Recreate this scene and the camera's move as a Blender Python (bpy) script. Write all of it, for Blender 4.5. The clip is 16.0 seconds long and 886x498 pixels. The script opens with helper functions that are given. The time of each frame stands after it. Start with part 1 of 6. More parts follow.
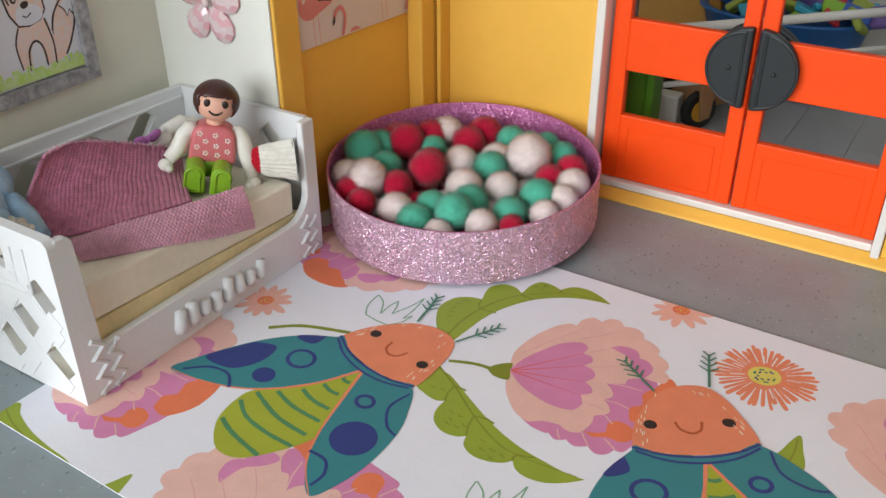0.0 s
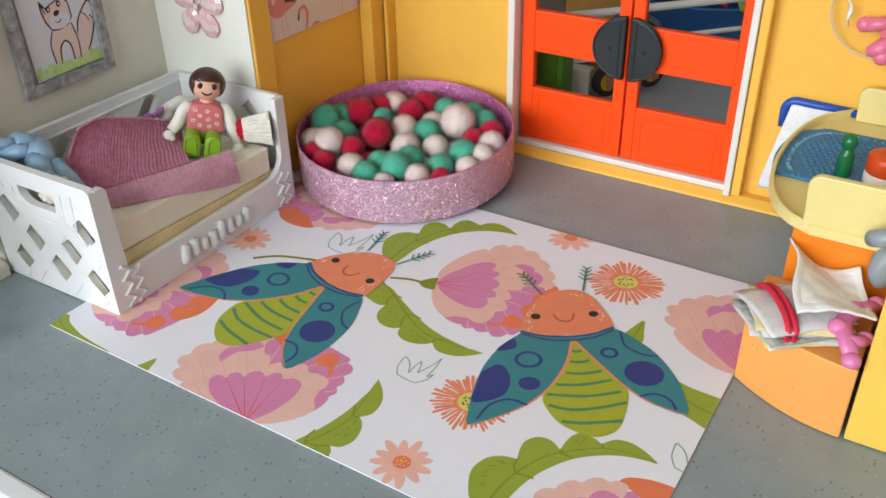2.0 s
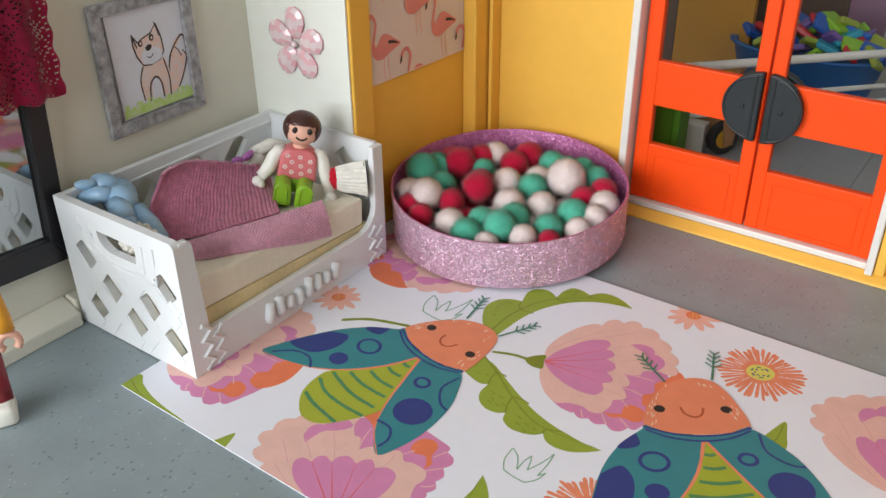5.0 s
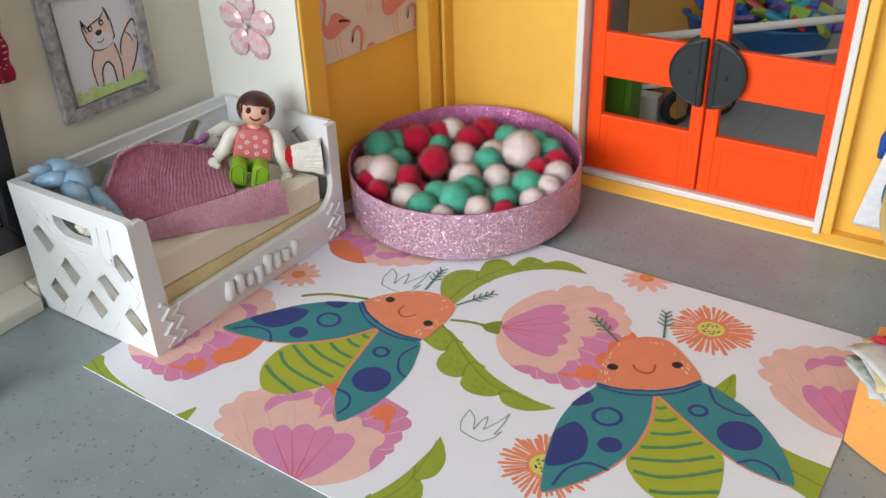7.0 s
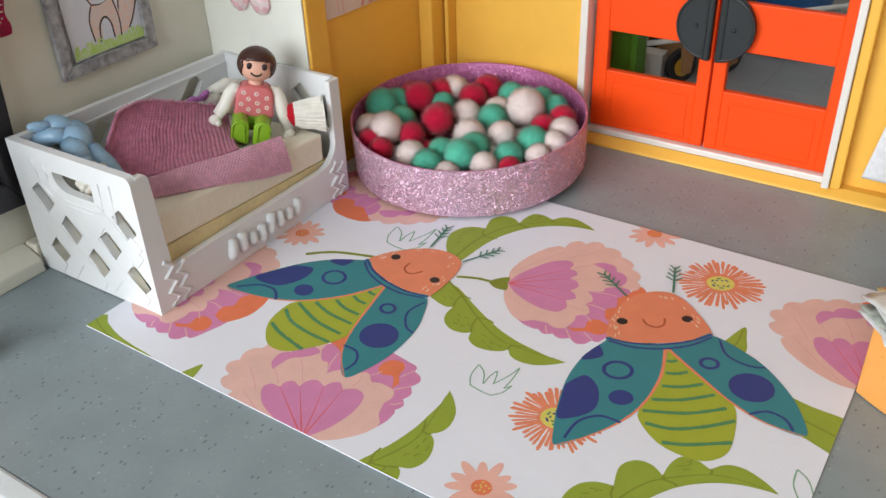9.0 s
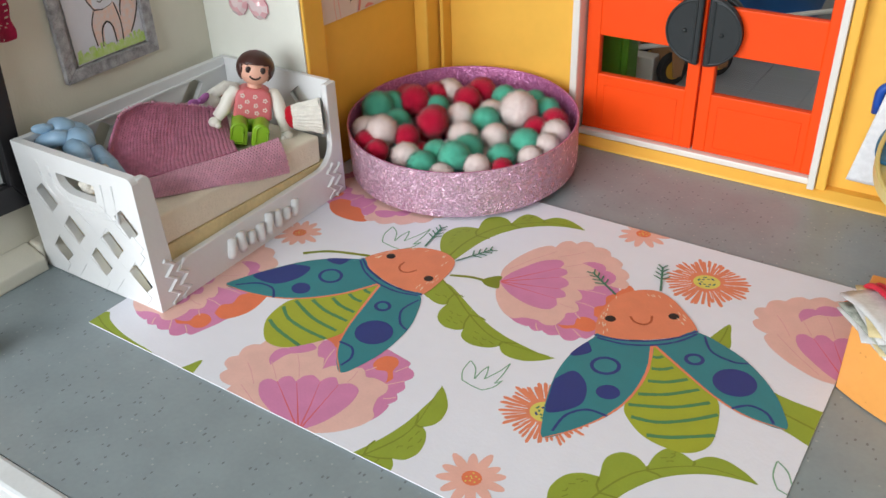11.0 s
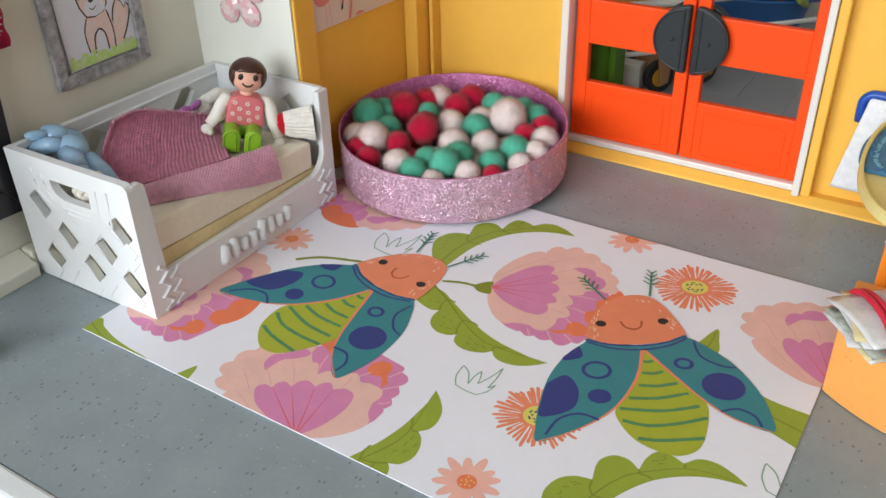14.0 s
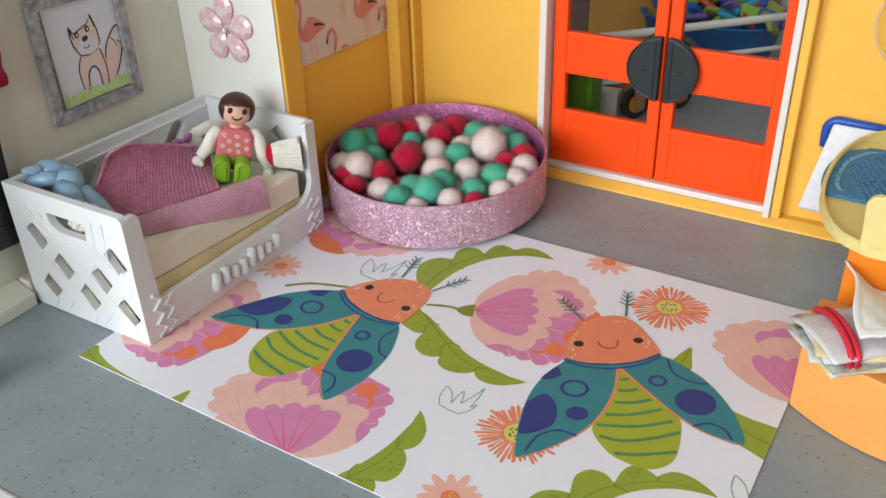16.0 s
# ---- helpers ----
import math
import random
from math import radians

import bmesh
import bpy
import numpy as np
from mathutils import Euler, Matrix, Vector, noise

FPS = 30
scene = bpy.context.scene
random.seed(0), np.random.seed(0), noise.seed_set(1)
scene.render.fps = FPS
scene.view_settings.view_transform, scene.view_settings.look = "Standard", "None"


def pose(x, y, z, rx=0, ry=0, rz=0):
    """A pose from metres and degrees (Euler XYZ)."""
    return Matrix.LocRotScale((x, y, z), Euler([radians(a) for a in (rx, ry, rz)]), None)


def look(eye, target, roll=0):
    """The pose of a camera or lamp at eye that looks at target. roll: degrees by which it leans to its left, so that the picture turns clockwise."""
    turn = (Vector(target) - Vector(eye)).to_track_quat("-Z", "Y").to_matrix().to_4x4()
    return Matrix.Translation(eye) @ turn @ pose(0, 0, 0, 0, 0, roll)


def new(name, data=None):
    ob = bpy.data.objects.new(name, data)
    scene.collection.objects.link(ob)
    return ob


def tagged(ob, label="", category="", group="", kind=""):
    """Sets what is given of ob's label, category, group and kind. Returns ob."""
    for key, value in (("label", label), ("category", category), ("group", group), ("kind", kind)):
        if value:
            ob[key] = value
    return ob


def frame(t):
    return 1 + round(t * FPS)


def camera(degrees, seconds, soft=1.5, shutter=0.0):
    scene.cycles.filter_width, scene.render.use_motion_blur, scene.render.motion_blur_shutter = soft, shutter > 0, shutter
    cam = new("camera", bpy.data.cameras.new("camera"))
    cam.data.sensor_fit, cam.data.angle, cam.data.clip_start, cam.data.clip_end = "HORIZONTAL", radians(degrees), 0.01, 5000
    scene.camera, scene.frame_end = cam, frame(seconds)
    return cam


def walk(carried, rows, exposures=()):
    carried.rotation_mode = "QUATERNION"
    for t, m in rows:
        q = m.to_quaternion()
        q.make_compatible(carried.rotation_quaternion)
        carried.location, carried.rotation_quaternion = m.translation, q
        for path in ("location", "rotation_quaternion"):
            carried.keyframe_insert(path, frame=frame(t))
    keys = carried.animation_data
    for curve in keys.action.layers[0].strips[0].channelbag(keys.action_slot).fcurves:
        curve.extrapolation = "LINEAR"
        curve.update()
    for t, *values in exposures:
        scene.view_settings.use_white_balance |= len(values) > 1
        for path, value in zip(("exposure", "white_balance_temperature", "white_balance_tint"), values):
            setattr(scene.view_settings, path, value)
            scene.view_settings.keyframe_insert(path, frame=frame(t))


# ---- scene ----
cam = camera(53.0, 16.0)
PATH = [
    (0, (-0.00215, 0.00039, 0.18883), (-0.23285, 0.36335, -0.06620), -0.30),
    (0.5, (0.03517, -0.03668, 0.21546), (-0.19944, 0.31740, -0.04834), -1.75),
    (1, (0.05758, -0.05821, 0.22523), (-0.17742, 0.28596, -0.05102), -3.70),
    (1.5, (0.06568, -0.07243, 0.23499), (-0.16471, 0.28216, -0.03181), -2.38),
    (2, (0.06484, -0.06521, 0.22728), (-0.15655, 0.29401, -0.04094), -1.30),
    (2.5, (0.06208, -0.06474, 0.22803), (-0.15732, 0.29816, -0.03685), -0.71),
    (3, (0.05220, -0.06149, 0.22808), (-0.17543, 0.30028, -0.03136), -0.43),
    (3.5, (0.03481, -0.05263, 0.22282), (-0.21212, 0.29900, -0.03288), -0.61),
    (3.7, (0.02237, -0.04081, 0.22156), (-0.23268, 0.30601, -0.03274), -0.67),
    (5.8, (0.02942, -0.04413, 0.21757), (-0.21531, 0.31172, -0.03438), -0.45),
    (6, (0.03312, -0.04440, 0.21410), (-0.20728, 0.31305, -0.03975), -0.35),
    (6.5, (0.03589, -0.04395, 0.21350), (-0.20121, 0.31594, -0.04000), -0.72),
    (7, (0.03804, -0.04505, 0.21432), (-0.20419, 0.31030, -0.04073), -1.95),
    (7.5, (0.02818, -0.04634, 0.20446), (-0.21356, 0.30013, -0.06297), -2.44),
    (8, (0.03466, -0.04316, 0.20459), (-0.20252, 0.30541, -0.06420), -2.49),
    (8.5, (0.03419, -0.04459, 0.20612), (-0.20151, 0.30480, -0.06290), -2.42),
    (9, (0.03394, -0.04722, 0.20643), (-0.20214, 0.30235, -0.06202), -2.23),
    (9.5, (0.03251, -0.05081, 0.20761), (-0.20370, 0.29829, -0.06133), -2.15),
    (9.7, (0.03536, -0.05099, 0.20803), (-0.20028, 0.29851, -0.06091), -2.04),
    (11.8, (0.04091, -0.05902, 0.21736), (-0.19656, 0.29128, -0.04890), -2.34),
    (12, (0.04117, -0.06310, 0.21912), (-0.19742, 0.28764, -0.04555), -2.33),
    (12.5, (0.04355, -0.06087, 0.21883), (-0.18712, 0.29657, -0.04390), -1.57),
    (13, (0.03595, -0.06024, 0.21404), (-0.19405, 0.29614, -0.05071), -1.38),
    (13.5, (0.03766, -0.05741, 0.21409), (-0.19201, 0.29708, -0.05348), -1.55),
    (14, (0.03879, -0.05733, 0.21397), (-0.18942, 0.29885, -0.05259), -1.50),
    (14.5, (0.03410, -0.05908, 0.21323), (-0.19283, 0.29854, -0.05248), -1.12),
    (15, (0.03410, -0.06313, 0.21561), (-0.19196, 0.29715, -0.04724), -0.84),
    (15.5, (0.03480, -0.06456, 0.21739), (-0.18942, 0.29884, -0.04274), -0.76),
    (16, (0.04804, -0.06541, 0.22269), (-0.17908, 0.29902, -0.03345), -1.93),
]
walk(cam, [(t, look(eye, target, roll)) for t, eye, target, roll in PATH], [(0, -0.40), (0.6, -0.34), (16, -0.34)])

# ---- world and light ----
world = bpy.data.worlds.new("sky")
scene.world = world
world.use_nodes = True
wn = world.node_tree
sky = wn.nodes.new("ShaderNodeTexSky")
sky.sky_type, sky.sun_disc = "NISHITA", False
sky.sun_elevation, sky.sun_rotation = radians(40), radians(200)
wn.links.new(sky.outputs[0], wn.nodes["Background"].inputs[0])
wn.nodes["Background"].inputs[1].default_value = 0.12

sun_data = bpy.data.lights.new("sun", "SUN")
sun_data.energy, sun_data.angle, sun_data.color = 0.6, radians(15), (1.0, 0.95, 0.88)
sun = new("sun", sun_data)
sun.matrix_world = look((-0.9, -3.0, 2.6), (0, 0, 0))

window_data = bpy.data.lights.new("window_light", "AREA")
window_data.shape, window_data.size, window_data.size_y = "RECTANGLE", 1.6, 0.95
window_data.energy, window_data.color = 50.0, (0.915, 0.96, 0.985)
window_lamp = new("window_light", window_data)
window_lamp.matrix_world = look((-0.30, -1.40, 0.56), (-0.20, 0.0, 0.20))


# ---- materials ----
def material(name, color, rough=0.5, metal=0.0, var=0.06, scale=60.0, bump=0.0, bump_scale=400.0, second=None,
             specular=0.5, coat=0.0, sheen=0.0, transmission=0.0, emission=None, subsurface=0.0):
    """A surface with two scales of variation in tone and a fine relief."""
    m = bpy.data.materials.new(name)
    m.use_nodes = True
    nt = m.node_tree
    p = nt.nodes["Principled BSDF"]
    tc = nt.nodes.new("ShaderNodeTexCoord")
    big, fine = nt.nodes.new("ShaderNodeTexNoise"), nt.nodes.new("ShaderNodeTexNoise")
    big.inputs["Scale"].default_value, fine.inputs["Scale"].default_value = scale, scale * 9
    big.inputs["Detail"].default_value, fine.inputs["Detail"].default_value = 3, 2
    for n in (big, fine):
        nt.links.new(tc.outputs["Object"], n.inputs["Vector"])
    add = nt.nodes.new("ShaderNodeMath")
    add.operation = "MULTIPLY_ADD"
    add.inputs[1].default_value = 0.45
    nt.links.new(fine.outputs["Fac"], add.inputs[0])
    nt.links.new(big.outputs["Fac"], add.inputs[2])
    ramp = nt.nodes.new("ShaderNodeMapRange")
    ramp.inputs["From Min"].default_value, ramp.inputs["From Max"].default_value = 0.5, 0.95
    nt.links.new(add.outputs[0], ramp.inputs["Value"])
    mix = nt.nodes.new("ShaderNodeMix")
    mix.data_type = "RGBA"
    dark = tuple(c * (1 - var) for c in color)
    light = tuple(min(1.0, c * (1 + var)) for c in color)
    mix.inputs["A"].default_value = (*(second or dark), 1)
    mix.inputs["B"].default_value = (*light, 1)
    nt.links.new(ramp.outputs[0], mix.inputs["Factor"])
    nt.links.new(mix.outputs["Result"], p.inputs["Base Color"])
    p.inputs["Metallic"].default_value = metal
    rr = nt.nodes.new("ShaderNodeMapRange")
    rr.inputs["To Min"].default_value, rr.inputs["To Max"].default_value = max(0.02, rough - 0.06), min(1, rough + 0.06)
    nt.links.new(big.outputs["Fac"], rr.inputs["Value"])
    nt.links.new(rr.outputs[0], p.inputs["Roughness"])
    p.inputs["Specular IOR Level"].default_value = specular
    p.inputs["Coat Weight"].default_value = coat
    p.inputs["Sheen Weight"].default_value = sheen
    p.inputs["Transmission Weight"].default_value = transmission
    p.inputs["Subsurface Weight"].default_value = subsurface
    p.inputs["Subsurface Scale"].default_value = 0.002
    if bump:
        tex = nt.nodes.new("ShaderNodeTexNoise")
        tex.inputs["Scale"].default_value, tex.inputs["Detail"].default_value = bump_scale, 4
        nt.links.new(tc.outputs["Object"], tex.inputs["Vector"])
        b = nt.nodes.new("ShaderNodeBump")
        b.inputs["Strength"].default_value, b.inputs["Distance"].default_value = bump, 0.0008
        nt.links.new(tex.outputs["Fac"], b.inputs["Height"])
        nt.links.new(b.outputs[0], p.inputs["Normal"])
    return m


def speckle(m, colour, scale, amount, strength=0.8, stretch=(1, 1, 1)):
    """Scattered small flecks of another colour over a material."""
    nt = m.node_tree
    p = nt.nodes["Principled BSDF"]
    source = p.inputs["Base Color"].links[0].from_socket
    tc, mp = nt.nodes.new("ShaderNodeTexCoord"), nt.nodes.new("ShaderNodeMapping")
    mp.inputs["Scale"].default_value = stretch
    nt.links.new(tc.outputs["Object"], mp.inputs["Vector"])
    v = nt.nodes.new("ShaderNodeTexVoronoi")
    v.inputs["Scale"].default_value = scale
    nt.links.new(mp.outputs[0], v.inputs["Vector"])
    near = nt.nodes.new("ShaderNodeMath")
    near.operation, near.inputs[1].default_value = "LESS_THAN", 0.22
    nt.links.new(v.outputs["Distance"], near.inputs[0])
    sep = nt.nodes.new("ShaderNodeSeparateColor")
    nt.links.new(v.outputs["Color"], sep.inputs[0])
    few = nt.nodes.new("ShaderNodeMath")
    few.operation, few.inputs[1].default_value = "LESS_THAN", amount
    nt.links.new(sep.outputs[0], few.inputs[0])
    both = nt.nodes.new("ShaderNodeMath")
    both.operation = "MULTIPLY"
    nt.links.new(near.outputs[0], both.inputs[0])
    nt.links.new(few.outputs[0], both.inputs[1])
    some = nt.nodes.new("ShaderNodeMath")
    some.operation, some.inputs[1].default_value = "MULTIPLY", strength
    nt.links.new(both.outputs[0], some.inputs[0])
    mix = nt.nodes.new("ShaderNodeMix")
    mix.data_type = "RGBA"
    mix.inputs["B"].default_value = (*colour, 1)
    nt.links.new(source, mix.inputs["A"])
    nt.links.new(some.outputs[0], mix.inputs["Factor"])
    nt.links.new(mix.outputs["Result"], p.inputs["Base Color"])
    return m


def glitter(name, color, dark, light, scale=1500.0, tilt=1.5, metal=0.5, rough=0.26):
    """Glitter: tiny metal flakes, each with its own tilt and tone."""
    m = material(name, color, rough, metal, 0.12, 300)
    nt = m.node_tree
    p = nt.nodes["Principled BSDF"]
    tc, v = nt.nodes.new("ShaderNodeTexCoord"), nt.nodes.new("ShaderNodeTexVoronoi")
    v.inputs["Scale"].default_value = scale
    nt.links.new(tc.outputs["Object"], v.inputs["Vector"])
    geo = nt.nodes.new("ShaderNodeNewGeometry")
    off = nt.nodes.new("ShaderNodeVectorMath")
    off.operation, off.inputs[1].default_value = "SUBTRACT", (0.5, 0.5, 0.5)
    nt.links.new(v.outputs["Color"], off.inputs[0])
    many = nt.nodes.new("ShaderNodeVectorMath")
    many.operation, many.inputs["Scale"].default_value = "SCALE", tilt
    nt.links.new(off.outputs[0], many.inputs[0])
    summed = nt.nodes.new("ShaderNodeVectorMath")
    nt.links.new(many.outputs[0], summed.inputs[0])
    nt.links.new(geo.outputs["Normal"], summed.inputs[1])
    unit = nt.nodes.new("ShaderNodeVectorMath")
    unit.operation = "NORMALIZE"
    nt.links.new(summed.outputs[0], unit.inputs[0])
    nt.links.new(unit.outputs[0], p.inputs["Normal"])
    sep, ramp = nt.nodes.new("ShaderNodeSeparateColor"), nt.nodes.new("ShaderNodeValToRGB")
    nt.links.new(v.outputs["Color"], sep.inputs[0])
    nt.links.new(sep.outputs[1], ramp.inputs[0])
    el = ramp.color_ramp.elements
    el[0].position, el[0].color = 0.15, (*dark, 1)
    el[1].position, el[1].color = 0.92, (*light, 1)
    el.new(0.55).color = (*color, 1)
    nt.links.new(ramp.outputs[0], p.inputs["Base Color"])
    return m


def wool(name, color):
    return material(name, color, 0.95, 0, 0.10, 250, 0.4, 1500, sheen=0.08, specular=0.05)


def fuzz(name, color):
    """Wool of a round pompom: lumpy, soft, with a tone that changes from strand to strand."""
    m = material(name, color, 0.95, 0, 0.07, 7, 0.6, 11, sheen=0.4, specular=0.03)
    for node in m.node_tree.nodes:
        if node.type == "BUMP":
            node.inputs["Distance"].default_value = 0.0005
    return m


M = {}
M["worktop"] = speckle(speckle(material("grey_worktop", (0.252, 0.302, 0.318), 0.36, 0, 0.07, 60), (0.12, 0.135, 0.15), 540, 0.24, 0.8, (1, 0.6, 0.8)),
                       (0.47, 0.49, 0.51), 480, 0.12, 0.4)
M["edge_white"] = material("white_edging", (0.70, 0.735, 0.75), 0.4)
M["cream"] = material("cream_wall_plastic", (0.72, 0.69, 0.58), 0.5, 0, 0.03, 14, 0.12, 900)
M["pale"] = material("pale_wall_plastic", (0.82, 0.83, 0.755), 0.45, 0, 0.03, 14, 0.12, 900)
M["yellow"] = material("yellow_wall_plastic", (0.88, 0.495, 0.080), 0.46, 0, 0.04, 16, 0.10, 1200, specular=0.3)
M["orange"] = material("orange_door_plastic", (0.90, 0.072, 0.004), 0.46, 0, 0.04, 18, 0.06, 900, specular=0.25)
M["white"] = material("white_plastic", (0.77, 0.782, 0.79), 0.38, 0, 0.03, 20, 0.10, 700)
M["sill"] = material("white_door_frame", (0.76, 0.73, 0.685), 0.30, 0, 0.03, 20)
M["dark_grey"] = material("dark_grey_plastic", (0.019, 0.024, 0.026), 0.46, 0, 0.10, 40, 0.06, 900, specular=0.35)
M["mattress"] = material("cream_foam", (0.86, 0.80, 0.66), 0.8, 0, 0.05, 40, 0.5, 900)
M["card"] = material("brown_card", (0.72, 0.60, 0.33), 0.85, 0, 0.12, 60, 0.3, 700)
M["glitter_out"] = glitter("pink_glitter", (0.82, 0.54, 0.68), (0.42, 0.21, 0.34), (0.98, 0.80, 0.88), 3000.0, 1.6, 0.5)
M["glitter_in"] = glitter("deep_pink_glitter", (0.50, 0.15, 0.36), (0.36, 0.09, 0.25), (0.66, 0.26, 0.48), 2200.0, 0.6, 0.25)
M["paper"] = material("white_paper", (0.775, 0.785, 0.855), 0.55, 0, 0.02, 20, 0.08, 800)
M["room_white"] = material("room_paint", (0.72, 0.71, 0.68), 0.8, 0, 0.03, 3, 0.2, 60)
M["room_floor"] = material("room_floor_boards", (0.30, 0.22, 0.15), 0.5, 0, 0.15, 4)
M["room_ceiling"] = material("room_ceiling_paint", (0.78, 0.78, 0.76), 0.85, 0, 0.02, 3)


# ---- helpers for meshes ----
def part(name, bm, mat, parent=None, label="", smooth=False, kind=""):
    """Links a bmesh as one object under a thing."""
    me = bpy.data.meshes.new(name)
    if smooth:
        for f in bm.faces:
            f.smooth = True
    bm.normal_update()
    bm.to_mesh(me)
    bm.free()
    for one in (mat if isinstance(mat, (list, tuple)) else [mat]):
        me.materials.append(one)
    ob = new(name, me)
    if parent is not None:
        ob.parent = parent
    if label:
        ob["label"] = label
    if kind:
        ob["kind"] = kind
    return ob


def thing(name, m, label, category, group="", kind=""):
    ob = new(name)
    ob.matrix_world = m
    ob.empty_display_size = 0.01
    return tagged(ob, label, category, group, kind)


def box(x0, x1, y0, y1, z0, z1, bevel=0.0, seg=2, bm=None):
    own = bmesh.new()
    bmesh.ops.create_cube(own, size=1)
    for v in own.verts:
        v.co = Vector(((x0 + x1) / 2 + v.co.x * (x1 - x0), (y0 + y1) / 2 + v.co.y * (y1 - y0), (z0 + z1) / 2 + v.co.z * (z1 - z0)))
    if bevel:
        bmesh.ops.bevel(own, geom=own.edges[:], offset=bevel, segments=seg, affect="EDGES", profile=0.5)
    return joined(bm, own) if bm is not None else own


def joined(bm, other, m=None):
    """Adds another bmesh, moved by m, to bm."""
    if m is not None:
        bmesh.ops.transform(other, matrix=m, verts=other.verts[:])
    me = bpy.data.meshes.new("joined")
    other.to_mesh(me)
    other.free()
    bm.from_mesh(me)
    bpy.data.meshes.remove(me)
    return bm


def ball(x, y, z, rx, ry=None, rz=None, seg=20, rings=12, m=None, bm=None):
    own = bmesh.new()
    bmesh.ops.create_uvsphere(own, u_segments=seg, v_segments=rings, radius=1)
    bmesh.ops.transform(own, matrix=Matrix.Translation((x, y, z)) @ (m or Matrix()) @ Matrix.Diagonal((rx, ry or rx, rz or rx, 1)), verts=own.verts[:])
    return joined(bm, own) if bm is not None else own


def tube(points, radii, seg=12, bm=None, flat=1.0):
    """A rounded tube along points."""
    own = bmesh.new()
    pts = [Vector(p) for p in points]
    rings = []
    for i, p in enumerate(pts):
        way = (pts[min(i + 1, len(pts) - 1)] - pts[max(i - 1, 0)]).normalized()
        side = way.cross(Vector((0.12, 0.33, 1))).normalized()
        up = side.cross(way).normalized()
        r = radii[i] if isinstance(radii, (list, tuple)) else radii
        rings.append([own.verts.new(p + side * math.cos(a) * r + up * math.sin(a) * r * flat) for a in [2 * math.pi * k / seg for k in range(seg)]])
    for a, b in zip(rings, rings[1:]):
        for k in range(seg):
            own.faces.new((a[k], a[(k + 1) % seg], b[(k + 1) % seg], b[k]))
    own.faces.new(list(reversed(rings[0])))
    own.faces.new(rings[-1])
    bmesh.ops.recalc_face_normals(own, faces=own.faces[:])
    return joined(bm, own) if bm is not None else own


def prism(outline, z0, z1, bevel=0.0, m=None, seg=2, bm=None):
    """A flat outline (x, y), raised from z0 to z1."""
    own = bmesh.new()
    low = [own.verts.new((x, y, z0)) for x, y in outline]
    high = [own.verts.new((x, y, z1)) for x, y in outline]
    own.faces.new(list(reversed(low)))
    own.faces.new(high)
    n = len(outline)
    for k in range(n):
        own.faces.new((low[k], low[(k + 1) % n], high[(k + 1) % n], high[k]))
    bmesh.ops.recalc_face_normals(own, faces=own.faces[:])
    if bevel:
        edges = [e for e in own.edges if e.calc_face_angle(0) > 0.6]
        bmesh.ops.bevel(own, geom=edges, offset=bevel, segments=seg, affect="EDGES", profile=0.5, clamp_overlap=True)
    if m is not None:
        bmesh.ops.transform(own, matrix=m, verts=own.verts[:])
    return joined(bm, own) if bm is not None else own


def sheet(fn, nu, nv, thick=0.0):
    """A sheet of nu by nv cells at fn(u, v), with a thickness along its normals."""
    own = bmesh.new()
    grid = [[own.verts.new(fn(i / nu, j / nv)) for j in range(nv + 1)] for i in range(nu + 1)]
    for i in range(nu):
        for j in range(nv):
            own.faces.new((grid[i][j], grid[i + 1][j], grid[i + 1][j + 1], grid[i][j + 1]))
    own.normal_update()
    if thick:
        bmesh.ops.solidify(own, geom=own.faces[:], thickness=thick)
        bmesh.ops.recalc_face_normals(own, faces=own.faces[:])
    return own


def arc(cx, cy, r, a0, a1, n=8, ry=None):
    return [(cx + r * math.cos(radians(a0 + (a1 - a0) * k / n)), cy + (ry or r) * math.sin(radians(a0 + (a1 - a0) * k / n))) for k in range(n + 1)]


FACE_Y = pose(0, 0, 0, 90, 0, 0)     # an outline's x, y become x, z; its depth goes to -y
FACE_X = pose(0, 0, 0, 90, 0, 90)    # an outline's x, y become y, z; its depth goes to +x


# ---- the room round the toy house ----
def structure(name, bm, mat, label, category):
    return tagged(part(name, bm, mat), label, category, kind="structure")


structure("floor", box(-2.0, 1.8, -1.5, 1.9, -0.95, -0.90), M["room_floor"], "brown boarded floor of the room far below", "floor")
structure("ceiling", box(-2.0, 1.8, -1.5, 1.9, 1.55, 1.60), M["room_ceiling"], "white painted ceiling of the room", "ceiling")
structure("wall_north", box(-2.0, 1.8, 1.9, 1.95, -0.90, 1.55), M["room_white"], "white painted wall of the room", "wall")
structure("wall_east", box(1.8, 1.85, -1.5, 1.9, -0.90, 1.55), M["room_white"], "white painted wall of the room", "wall")
structure("wall_west", box(-2.05, -2.0, -1.5, 1.9, -0.90, 1.55), M["room_white"], "white painted wall of the room", "wall")
w = box(-2.0, 1.8, -1.55, -1.5, -0.90, 0.3)
box(-2.0, 1.8, -1.55, -1.5, 1.5, 1.55, bm=w)
box(-2.0, -1.50, -1.55, -1.5, 0.3, 1.5, bm=w)
box(0.35, 1.8, -1.55, -1.5, 0.3, 1.5, bm=w)
structure("wall_south", w, M["room_white"], "white painted wall with a wide window opening", "wall")

# worktop on which the toy house stands
worktop = thing("worktop", Matrix(), "grey speckled laminate worktop with a white front edge", "worktop", kind="structure")
part("top", box(-1.2, 1.2, 0.0425, 1.2, -0.030, 0.0), M["worktop"], worktop)
part("front_edge", box(-1.2, 1.2, 0.0335, 0.0425, -0.031, 0.0005, 0.0015), M["edge_white"], worktop, "white front edging strip")

